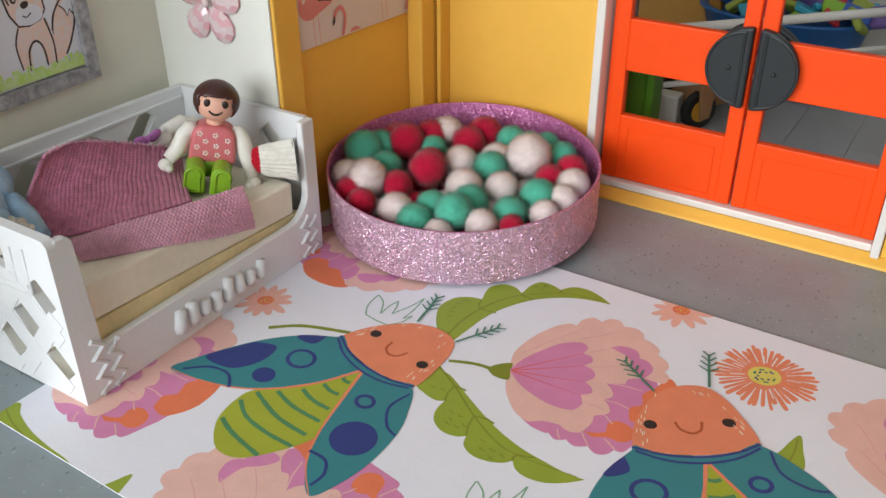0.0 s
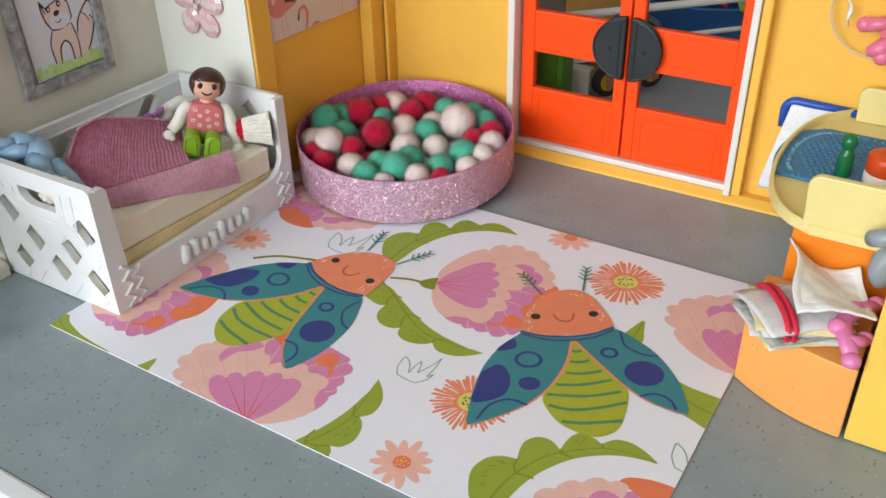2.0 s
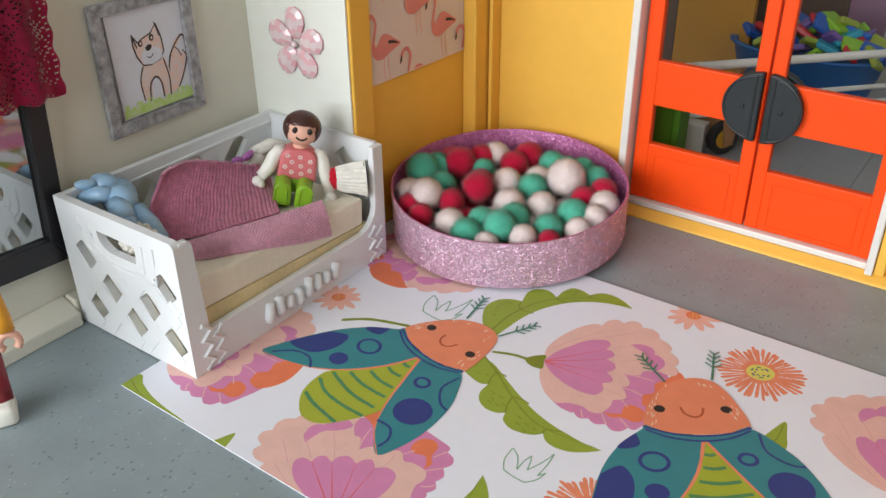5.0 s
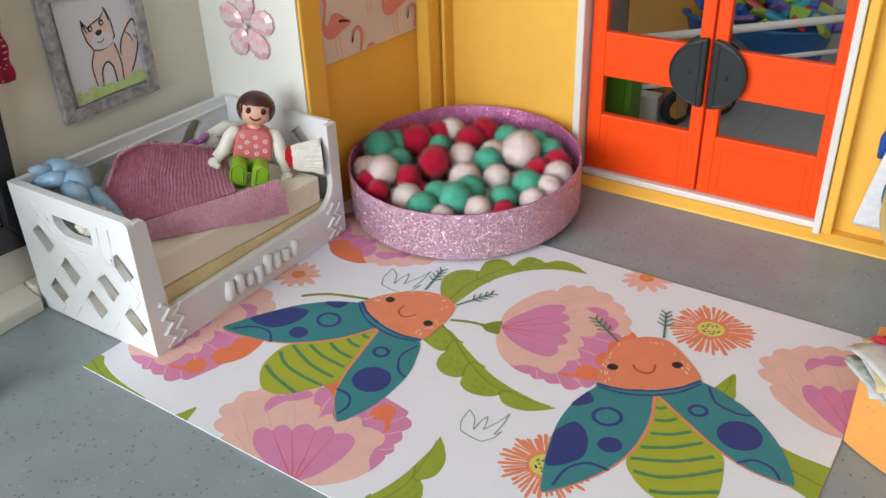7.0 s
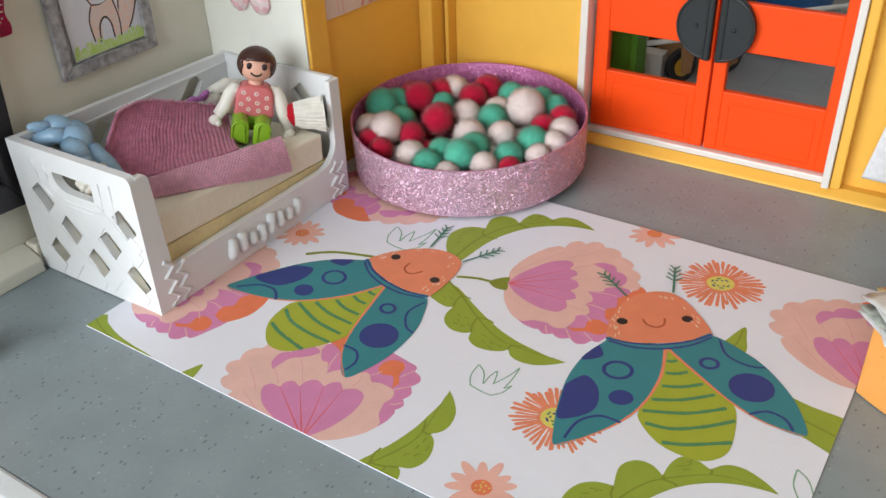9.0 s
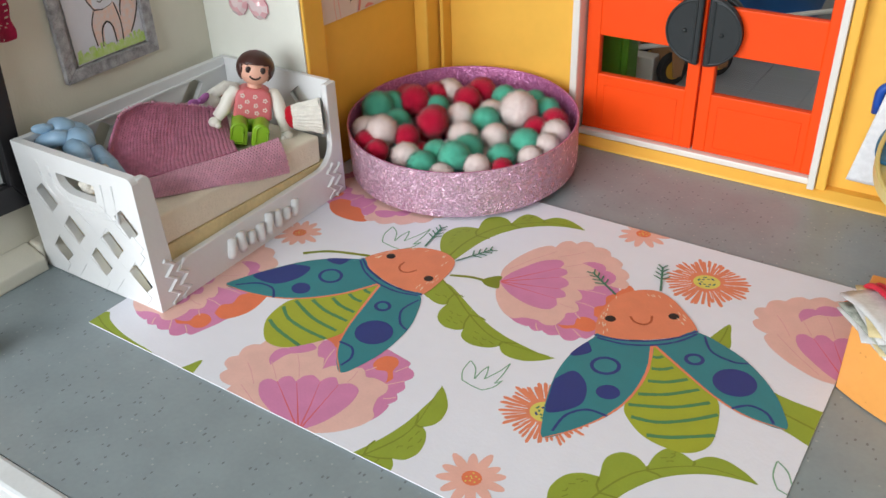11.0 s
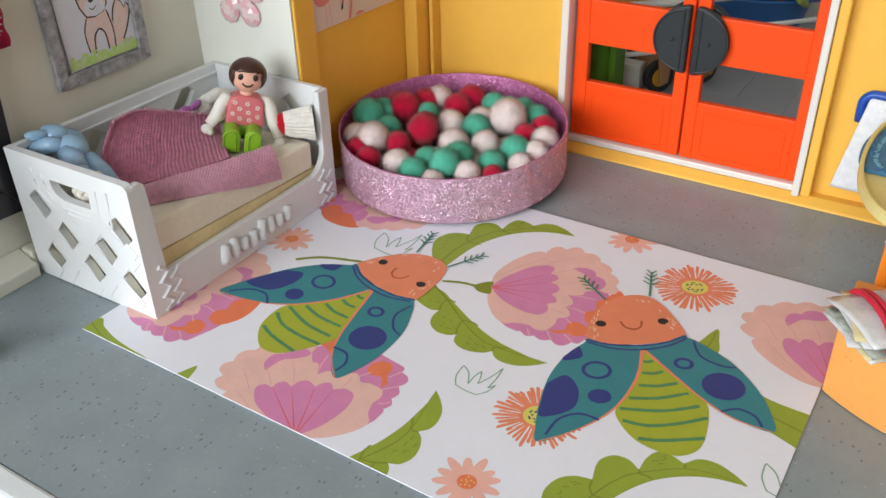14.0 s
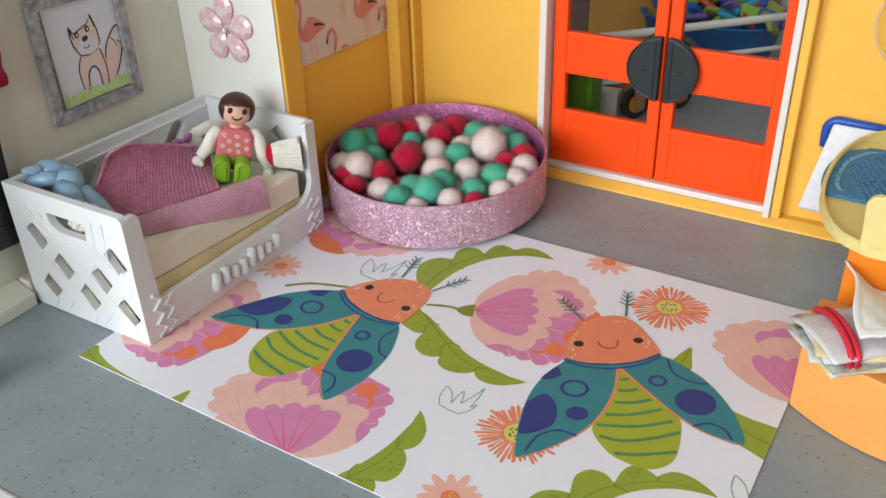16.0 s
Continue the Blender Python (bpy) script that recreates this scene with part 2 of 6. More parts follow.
structure("cabinet_wall", box(-1.15, 1.15, 0.10, 1.15, -0.90, -0.0302), M["room_white"], "plain white support under the worktop", "cabinet")

# ---- walls of the toy house ----
white_wall = thing("cream_toy_wall", Matrix(), "cream plastic side wall of the toy house with a low ledge", "toy wall", kind="structure")
part("panel", box(-0.303, -0.297, 0.045, 0.262, 0.0, 0.21, 0.0008), M["cream"], white_wall)
part("ledge", prism([(-0.2969, 0.0), (-0.2855, 0.0), (-0.2860, 0.0062), (-0.2969, 0.0112)], -0.1225, -0.045, 0.0008, FACE_Y), M["cream"], white_wall)
part("ledge", box(-0.2969, -0.2892, 0.1227, 0.2450, 0.0, 0.0112, 0.0012), M["cream"], white_wall)
return_wall = thing("pale_toy_wall", Matrix(), "pale greenish white plastic return wall beside the yellow wall", "toy wall", kind="structure")
part("panel", prism([(-0.2968, 0.2452), (-0.2345, 0.2452), (-0.2345, 0.2461), (-0.2408, 0.2461), (-0.2408, 0.2560), (-0.2968, 0.2560)], 0.0, 0.21), M["pale"], return_wall)

side_wall = thing("yellow_side_wall", Matrix(), "yellow plastic side wall of the toy house", "toy wall", kind="structure")
part("panel", box(-0.2410, -0.2356, 0.2604, 0.356, 0.0, 0.21, 0.0005), M["yellow"], side_wall)
part("end_post", box(-0.2408, -0.2332, 0.2464, 0.2603, 0.0, 0.21, 0.0008), M["yellow"], side_wall)
part("corner_post", box(-0.2355, -0.2272, 0.337, 0.356, 0.0, 0.21, 0.0010), M["yellow"], side_wall)

back_wall = thing("yellow_back_wall", Matrix(), "yellow plastic back wall with a raised rim and door opening", "toy wall", kind="structure")
part("panel", box(-0.2385, -0.1460, 0.3565, 0.362, 0.0, 0.21, 0.0005), M["yellow"], back_wall)
part("panel", box(-0.0177, 0.130, 0.3565, 0.362, 0.0, 0.21, 0.0005), M["yellow"], back_wall)
part("corner_rib", box(-0.2262, -0.2240, 0.3480, 0.3564, 0.0, 0.21, 0.0006), M["yellow"], back_wall)
rail = prism([(0.3462, 0.0), (0.3564, 0.0), (0.3564, 0.0042), (0.3512, 0.0042), (0.3466, 0.0012)], -0.216, 0.130, 0.0004, FACE_X)
part("base_rail", rail, M["yellow"], back_wall)
part("door_rib", box(-0.0176, -0.0130, 0.3488, 0.3564, 0.0043, 0.21, 0.0008), M["yellow"], back_wall)


# ---- double door ----
def door_leaf(x0, x1, swing):
    """One orange leaf: rails, stiles, a low raised panel and two panes. swing: the side of the meeting edge."""
    y0, y1, z0, top = 0.3545, 0.3595, 0.0079, 0.168
    d = thing("toy_door", Matrix(), "glossy orange plastic toy door leaf, closed, with glazed panels", "door", "double door")
    hinge, meet = (0.0075, 0.0062) if swing > 0 else (0.0062, 0.0050)
    for a, b in ((x0, x0 + hinge), (x1 - meet, x1)):
        part("stile", box(a, b, y0, y1, z0, top, 0.0006), M["orange"], d)
    xa, xb = x0 + hinge - 0.0002, x1 - meet + 0.0002
    for za, zb in ((z0, 0.0385), (0.0590, 0.0815), (0.158, top)):
        part("rail", box(xa, xb, y0 + 0.0003, y1 - 0.0003, za, zb, 0.0005), M["orange"], d)
    f = 0.0035
    ring = bmesh.new()
    for b in ((xa + f, xb - f, 0.0105, 0.0111), (xa + f, xb - f, 0.0323, 0.0329), (xa + f, xa + f + 0.0006, 0.0111, 0.0323), (xb - f - 0.0006, xb - f, 0.0111, 0.0323)):
        box(b[0], b[1], y0 - 0.00005, y0 + 0.0006, b[2], b[3], 0.0001, 1, ring)
    part("panel_moulding", ring, M["orange"], d)
    for za, zb in ((0.0385, 0.0590), (0.0815, 0.158)):
        pane = part("pane", box(xa, xb, 0.3566, 0.3571, za, zb), M["glass"], d, "clear plastic pane")
        pane.visible_shadow = False
    # half-moon handle, inside and outside
    for side, yb in ((-1, y0), (1, y1)):
        cx, cz, r, depth = (x1 - 0.0008 if swing > 0 else x0 + 0.0008), 0.0698, 0.0166, 0.0040
        a0 = 90 if swing > 0 else -90
        h = prism(arc(cx, cz, r, a0, a0 + 180, 28), 0, depth, 0.0009)
        edge = arc(cx - 0.0016 * swing, cz, r - 0.0018, a0 + 5, a0 + 175, 24)
        rim = tube([(x, y, depth) for x, y in edge + edge[:1]], 0.0006, 6)
        place = Matrix.Translation((0, yb if side < 0 else yb + depth, 0)) @ FACE_Y
        handle = part("handle", joined(joined(bmesh.new(), h), rim), M["dark_grey"], d, "dark grey half-moon handle")
        handle.data.transform(place)
        if side < 0:
            part("screw", ball(cx - 0.0075 * swing, yb - depth - 0.0007, cz, 0.0010, 0.0005, 0.0010, 12, 8), M["dark_grey"], handle)
    return d


M["glass"] = bpy.data.materials.new("clear_pane")
M["glass"].use_nodes = True
gn = M["glass"].node_tree
gn.nodes.remove(gn.nodes["Principled BSDF"])
clear, gloss, both, fres = (gn.nodes.new("ShaderNodeBsdf" + k) if k[0] in "TG" else gn.nodes.new("ShaderNode" + k) for k in ("Transparent", "Glossy", "MixShader", "Fresnel"))
clear.inputs[0].default_value = (0.93, 0.94, 0.94, 1)
gloss.inputs["Roughness"].default_value = 0.06
fres.inputs[0].default_value = 1.13
gn.links.new(fres.outputs[0], both.inputs[0])
gn.links.new(clear.outputs[0], both.inputs[1])
gn.links.new(gloss.outputs[0], both.inputs[2])
gn.links.new(both.outputs[0], gn.nodes["Material Output"].inputs[0])

door_frame = thing("door_frame", Matrix(), "white plastic frame round the orange double door", "door frame", kind="structure")
part("post", box(-0.1458, -0.1418, 0.3470, 0.3620, 0.0043, 0.176, 0.0006), M["sill"], door_frame)
part("post", box(-0.0212, -0.0178, 0.3470, 0.3620, 0.0043, 0.176, 0.0006), M["sill"], door_frame)
part("threshold", box(-0.1413, -0.0214, 0.3517, 0.3620, 0.0043, 0.0076, 0.0006), M["sill"], door_frame)
part("lintel", box(-0.1470, -0.0167, 0.3465, 0.3620, 0.1762, 0.182, 0.0006), M["sill"], door_frame)
door_leaf(-0.1408, -0.0808, 1)
door_leaf(-0.0798, -0.0218, -1)


# ---- crate bed ----
BX0, BX1, BY0, BY1 = -0.2885, -0.2160, 0.1245, 0.2440
crate = thing("crate_bed", Matrix(), "white plastic toy crate with lattice ends used as a doll bed", "toy bed")
part("base", box(BX0 + 0.002, BX1 - 0.002, BY0 + 0.002, BY1 - 0.002, 0.0006, 0.003, 0.0005), M["white"], crate)
ET = 0.0034    # thickness of the near end plate
profile = [(BY0 + ET - 0.0008, 0.0005), (BY1, 0.0005), (BY1, 0.0580), (BY1 - 0.007, 0.0580)] + arc(BY1 - 0.0185, 0.0300, 0.0115, 0, -90, 8) + \
    [(BY0 + 0.0115, 0.0185), (BY0 + 0.0105, 0.0195), (BY0 + 0.0088, 0.0560)] + arc(BY0 + 0.0054, 0.0568, 0.0034, 0, 90, 6) + [(BY0 + ET - 0.0008, 0.0602)]
front = prism(profile, 0, 0.0032, 0.0006, Matrix.Translation((BX1 - 0.00323, 0, 0)) @ FACE_X)
part("front_side", front, M["white"], crate)


from mathutils.geometry import delaunay_2d_cdt


def holed_plate(outer, holes, thick):
    """A plate with real openings: outlines in its own plane, raised by thick."""
    bm = bmesh.new()
    verts, edges = [], []
    for loop in (outer, *holes):
        first = len(verts)
        verts += [Vector((x, y)) for x, y in loop]
        edges += [(first + k, first + (k + 1) % len(loop)) for k in range(len(loop))]
    found, _, faces, *_ = delaunay_2d_cdt(verts, edges, [], 0, 1e-7)

    def inside(p, loop):
        odd = False
        for (ax, ay), (bx, by) in zip(loop, loop[1:] + loop[:1]):
            if (ay > p.y) != (by > p.y) and p.x < ax + (bx - ax) * (p.y - ay) / (by - ay):
                odd = not odd
        return odd

    vs = [bm.verts.new((p.x, p.y, 0)) for p in found]
    for f in faces:
        middle = sum((found[k] for k in f), Vector((0, 0))) / len(f)
        if inside(middle, outer) and not any(inside(middle, h) for h in holes):
            bm.faces.new([vs[k] for k in f])
    up = bmesh.ops.extrude_face_region(bm, geom=bm.faces[:])
    bmesh.ops.translate(bm, vec=(0, 0, thick), verts=[g for g in up["geom"] if isinstance(g, bmesh.types.BMVert)])
    bmesh.ops.recalc_face_normals(bm, faces=bm.faces[:])
    return bm


def slot(cx, cy, slant=1, long=0.0056, wide=0.0036):
    """Outline of a slanting opening with rounded corners."""
    d, n = Vector((0.75 * slant, -0.66)), Vector((0.66 * slant, 0.75))
    c = Vector((cx, cy))
    corner = [c + d * a * long + n * b * wide for a, b in ((-1, -0.55), (-0.8, 1), (1, 0.7), (0.85, -1))]
    loop = []
    for k, p in enumerate(corner):
        a, b = p + (corner[k - 1] - p).normalized() * 0.0010, p + (corner[(k + 1) % 4] - p).normalized() * 0.0010
        loop += [tuple(a), tuple(p * 0.5 + (a + b) * 0.25), tuple(b)]
    return loop


def lattice_ribs(x0, x1, z0, z1, depth):
    """Raised diagonal strips between the slots, cut off at the panel's edges."""
    bm = bmesh.new()
    for d, n, offsets in (((0.75, -0.66), (0.66, 0.75), (-0.1605, -0.1440, -0.1280, -0.1775)), ((0.66, 0.75), (0.75, -0.66), (-0.2220, -0.2050, -0.1875, -0.1700))):
        for off in offsets:
            hits = []
            for t in np.linspace(-0.4, 0.4, 1601):
                p = (n[0] * off + d[0] * t, n[1] * off + d[1] * t)
                if x0 < p[0] < x1 and z0 < p[1] < z1:
                    hits.append(p)
            if len(hits) > 8:
                a, b, w = Vector(hits[0]), Vector(hits[-1]), Vector(n) * 0.0034
                prism([tuple(a - w), tuple(b - w), tuple(b + w), tuple(a + w)], 0, depth if d[1] < 0 else depth * 0.86, 0.00034, seg=3, bm=bm)
    return bm


rim_back = [(BY0 + ET + 0.0001, 0.0005), (BY1, 0.0005), (BY1, 0.0582), (BY0 + ET + 0.0001, 0.0605)]
back = holed_plate(rim_back, [slot(y, z, -1, 0.0078, 0.0052) for y, z in ((0.1640, 0.0455), (0.1915, 0.0465), (0.2185, 0.0470))], 0.0030)
bmesh.ops.transform(back, matrix=Matrix.Translation((BX0, 0, 0)) @ FACE_X, verts=back.verts[:])
part("back_side", back, M["white"], crate)
part("back_lip", box(BX0 + 0.0030, BX0 + 0.0042, BY0 + 0.003, BY1 - 0.003, 0.0535, 0.0548, 0.0003), M["white"], crate)
EX0, EX1 = BX0 + 0.0031, BX1 - 0.0033
grip = [(-0.2630, 0.0525), (-0.2628, 0.0500)] + arc(-0.2530, 0.0500, 0.0098, 180, 250, 6, 0.0058) + [(-0.2480, 0.0446), (-0.2405, 0.0448), (-0.2398, 0.0525)]
slots = [slot(x - 0.0006, z - 0.0004, 1, 0.0062, 0.0045) for x, z in ((-0.2735, 0.0387), (-0.2605, 0.0272), (-0.2734, 0.0144), (-0.2250, 0.0395), (-0.2363, 0.0269), (-0.2479, 0.0155), (-0.2242, 0.0150))]
near_end = holed_plate([(BX0, 0.0005), (BX1, 0.0005), (BX1, 0.0585)] + arc(BX1 - 0.0030, 0.0582, 0.0030, 10, 90, 5) + [(BX0, 0.0607)], slots + [grip], ET)
bmesh.ops.transform(near_end, matrix=Matrix.Translation((0, BY0 + ET, 0)) @ FACE_Y, verts=near_end.verts[:])
end = part("end", near_end, M["white"], crate)
ribs = lattice_ribs(EX0 + 0.001, EX1 - 0.001, 0.004, 0.0420, 0.0004)
bmesh.ops.transform(ribs, matrix=Matrix.Translation((0, BY0 + 0.00002, 0)) @ FACE_Y, verts=ribs.verts[:])
part("lattice_relief", ribs, M["white"], end)
for grow, deep in ((1.38, 1.75), (1.95, 2.15)):
    rim = [(-0.2515 + (x + 0.2515) * grow, 0.0500 + (z - 0.0500) * deep) for x, z in grip]
    part("grip_rim", tube([(x, BY0 + 0.0003, min(z, 0.0565)) for x, z in rim], 0.0008, 8), M["white"], end, smooth=True)
far_end = holed_plate([(EX0, 0.0005), (EX1, 0.0005), (EX1, 0.0582), (EX0, 0.0582)], [slot(x, z, 1, 0.0066, 0.0050) for x, z in ((-0.2660, 0.0470), (-0.2370, 0.0450))], 0.0022)
bmesh.ops.transform(far_end, matrix=Matrix.Translation((0, BY1, 0)) @ FACE_Y, verts=far_end.verts[:])
part("end", far_end, M["white"], crate)
# raised zigzags and a raised word shown as plain bars
for yy, z0, z1, n in ((0.1325, 0.0015, 0.0225, 6), (0.1382, 0.0015, 0.0185, 5), (0.2335, 0.0015, 0.0190, 5), (0.2385, 0.0010, 0.0170, 5)):
    zig = [(BX1 + 0.0001, yy + (0.0022 if k % 2 else -0.0022), z0 + (z1 - z0) * k / n) for k in range(n + 1)]
    part("zigzag_relief", tube(zig, 0.0011, 6), M["white"], crate)
for k, (h, lift, lean) in enumerate(((0.0088, 0, 8), (0.0092, 0.4, -4), (0.0058, -0.5, 6), (0.0082, -1.2, 0), (0.0096, 0.6, 9), (0.0078, 0.2, -6), (0.0058, -0.2, 5), (0.0074, 0.3, 12))):
    yy, zz = 0.1655 + k * 0.0058, 0.0095 + lift / 1000
    s = math.sin(radians(lean)) * h / 2
    part("raised_bar", tube([(BX1, yy - s, zz - h / 2), (BX1 + 0.0002, yy - s * 0.5, zz - h / 4), (BX1 + 0.0003, yy + s, zz + h / 2)], [0.0021, 0.0025, 0.0021], 10), M["white"], crate, smooth=True)

MAT = Matrix.Translation((0, 0.184, 0)) @ Matrix.Rotation(radians(-3.0), 4, "X") @ Matrix.Translation((0, -0.184, 0.0))
mattress = thing("mattress", MAT, "cream foam mattress on a brown card base inside the crate", "mattress")
part("foam", box(BX0 + 0.0035, BX1 - 0.0040, BY0 + 0.0042, 0.2312, 0.0228, 0.0362, 0.0012, 3), M["mattress"], mattress)
part("card_base", box(BX0 + 0.0040, BX1 - 0.0036, BY0 + 0.0042, BY1 - 0.0095, 0.0070, 0.0227, 0.0004), M["card"], mattress)

# ---- glitter tub ----
TUB = Matrix.Translation((-0.1786, 0.2950, 0.0)) @ Matrix.Rotation(radians(4.2), 4, Vector((0.95, 0.31, 0)))
TUB = Matrix.Translation((0, 0, 0.0064)) @ TUB
tub = thing("ball_pool", TUB, "round pink glitter tub used as a ball pool", "toy tub")
R = 0.0560
OVAL = Matrix.Scale(1.03, 4, Vector((0.84, 0.54, 0)))    # the thin band is pressed slightly oval
wall = bmesh.new()
rings = [[wall.verts.new((r * math.cos(a), r * math.sin(a), z)) for a in [2 * math.pi * k / 96 for k in range(96)]]
         for r, z in ((R, 0.0), (R, 0.0235), (R - 0.0002, 0.0238), (R - 0.0008, 0.0238), (R - 0.001, 0.0235), (R - 0.001, 0.001))]
for a, b in zip(rings, rings[1:]):
    for k in range(96):
        wall.faces.new((a[k], a[(k + 1) % 96], b[(k + 1) % 96], b[k]))
bmesh.ops.recalc_face_normals(wall, faces=wall.faces[:])
# inner faces take a darker, less sparkling pink than the outside
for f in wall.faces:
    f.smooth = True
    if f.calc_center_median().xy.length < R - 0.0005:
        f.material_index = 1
for v in wall.verts:
    v.co.z += 0.0004 * noise.noise(v.co * 60) * (v.co.z > 0.02)
bmesh.ops.transform(wall, matrix=OVAL, verts=wall.verts[:])
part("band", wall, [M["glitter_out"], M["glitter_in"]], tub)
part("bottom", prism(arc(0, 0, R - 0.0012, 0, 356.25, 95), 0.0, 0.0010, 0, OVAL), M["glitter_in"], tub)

# ---- printed paper ----
paper = thing("paper_mat", Matrix(), "white paper mat printed with teal beetles, pink flowers and leaves", "paper mat")
PAPER = [(-0.2375, 0.1052), (0.0205, 0.1010), (0.0226, 0.2794), (-0.2350, 0.2796)]
part("sheet", prism(PAPER, 0.0003, 0.0008), M["paper"], paper)


# ---- printed motifs on the paper ----
def flat(name, color, rough=0.55):
    return material(name, color, rough, 0, 0.05, 120, 0.06, 900)


INKS = dict(teal=flat("teal_ink", (0.030, 0.215, 0.245)), navy=flat("navy_ink", (0.022, 0.042, 0.20)), coral=flat("coral_ink", (0.76, 0.24, 0.125)),
            lime=flat("lime_ink", (0.36, 0.40, 0.030)), green=flat("leaf_ink", (0.28, 0.355, 0.035)), olive=flat("olive_ink", (0.20, 0.24, 0.020)),
            pine=flat("pine_ink", (0.06, 0.20, 0.13)), peach=flat("peach_ink", (0.76, 0.47, 0.41)), pink=flat("pink_ink", (0.63, 0.225, 0.41)),
            orange=flat("orange_ink", (0.76, 0.19, 0.085)), yellow=flat("yellow_ink", (0.70, 0.62, 0.13)), black=flat("black_ink", (0.02, 0.018, 0.018)),
            rose=flat("rose_ink", (0.80, 0.44, 0.36)), red=flat("red_ink", (0.66, 0.12, 0.13)), stripe=flat("stripe_ink", (0.07, 0.23, 0.10)),
            shell=flat("shell_ink", (0.70, 0.36, 0.36)), sage=flat("sage_ink", (0.22, 0.40, 0.27)), cream=flat("cream_ink", (0.82, 0.68, 0.52)), smile=flat("brown_ink", (0.45, 0.09, 0.03)),
            blank=flat("blank_ink", (0.775, 0.785, 0.855)))
INK_ORDER = list(INKS)
SHEET = PAPER


def clipped(poly, limits):
    """An outline cut off at the edges of the sheet, whose corners run anticlockwise."""
    for p, q in zip(limits, limits[1:] + limits[:1]):
        def depth(v):
            return (q[0] - p[0]) * (v[1] - p[1]) - (q[1] - p[1]) * (v[0] - p[0])
        out = []
        for a, b in zip(poly, poly[1:] + poly[:1]):
            da, db = depth(a), depth(b)
            if da >= 0:
                out.append(a)
            if (da >= 0) != (db >= 0):
                k = da / (da - db)
                out.append((a[0] + (b[0] - a[0]) * k, a[1] + (b[1] - a[1]) * k))
        poly = out
        if len(poly) < 3:
            return []
    return poly


def rectangle(x0, x1, y0, y1):
    return [(x0, y0), (x1, y0), (x1, y1), (x0, y1)]


class Motif:
    """Flat printed shapes in millimetres round an own origin, printed one over the other."""

    def __init__(self, x, y, turn=0.0, size=1.0, mirror=1, level=0, limits=SHEET, base=0.00082, plane=None):
        self.bm, self.layer, self.limits, self.base, self.plane = bmesh.new(), level, limits, base, plane
        self.at = Matrix.Translation((x / 1000, y / 1000, 0)) @ Matrix.Rotation(radians(turn), 4, "Z") @ Matrix.Diagonal((size / 1000 * mirror, size / 1000, 1, 1))

    def fill(self, outline, ink, step=True):
        if step:
            self.layer += 1
        pts = [(self.at @ Vector((x, y, 0))).xy for x, y in outline]
        pts = clipped([(p.x, p.y) for p in pts], self.limits)
        if len(pts) < 3:
            return
        z = self.base + self.layer * 0.000006
        try:
            face = self.bm.faces.new([self.bm.verts.new((x, y, z)) for x, y in pts])
        except ValueError:
            return
        face.normal_update()
        if face.normal.z < 0:
            face.normal_flip()
        face.material_index = INK_ORDER.index(ink)

    def line(self, pts, width, ink, taper=False):
        """A brush stroke along points."""
        left, right, n = [], [], len(pts)
        for k in range(n):
            a, b = Vector(pts[max(k - 1, 0)]), Vector(pts[min(k + 1, n - 1)])
            way = (b - a).normalized()
            w = width / 2 * (1 - 0.75 * k / (n - 1) if taper else 1) * (0.88 + 0.24 * random.random())
            left.append((pts[k][0] - way.y * w, pts[k][1] + way.x * w))
            right.append((pts[k][0] + way.y * w, pts[k][1] - way.x * w))
        self.fill(left + right[::-1], ink)

    def done(self, name, parent):
        bmesh.ops.triangulate(self.bm, faces=self.bm.faces[:])
        if self.plane is not None:
            bmesh.ops.transform(self.bm, matrix=self.plane, verts=self.bm.verts[:])
        return part(name, self.bm, list(INKS.values()), parent)


def curve(*pts, n=8):
    """A smooth line through a few points."""
    out = []
    p = [pts[0], *pts, pts[-1]]
    for i in range(1, len(p) - 2):
        a, b, c, d = (Vector(q) for q in p[i - 1:i + 3])
        for k in range(n):
            t = k / n
            v = 0.5 * ((2 * b) + (c - a) * t + (2 * a - 5 * b + 4 * c - d) * t * t + (3 * b - a - 3 * c + d) * t ** 3)
            out.append((v.x, v.y))
    return out + [tuple(pts[-1])]


def oval(cx, cy, rx, ry=None, n=28, turn=0.0):
    ry, c, s = ry or rx, math.cos(radians(turn)), math.sin(radians(turn))
    return [(cx + rx * math.cos(a) * c - ry * math.sin(a) * s, cy + rx * math.cos(a) * s + ry * math.sin(a) * c) for a in [2 * math.pi * k / n for k in range(n)]]


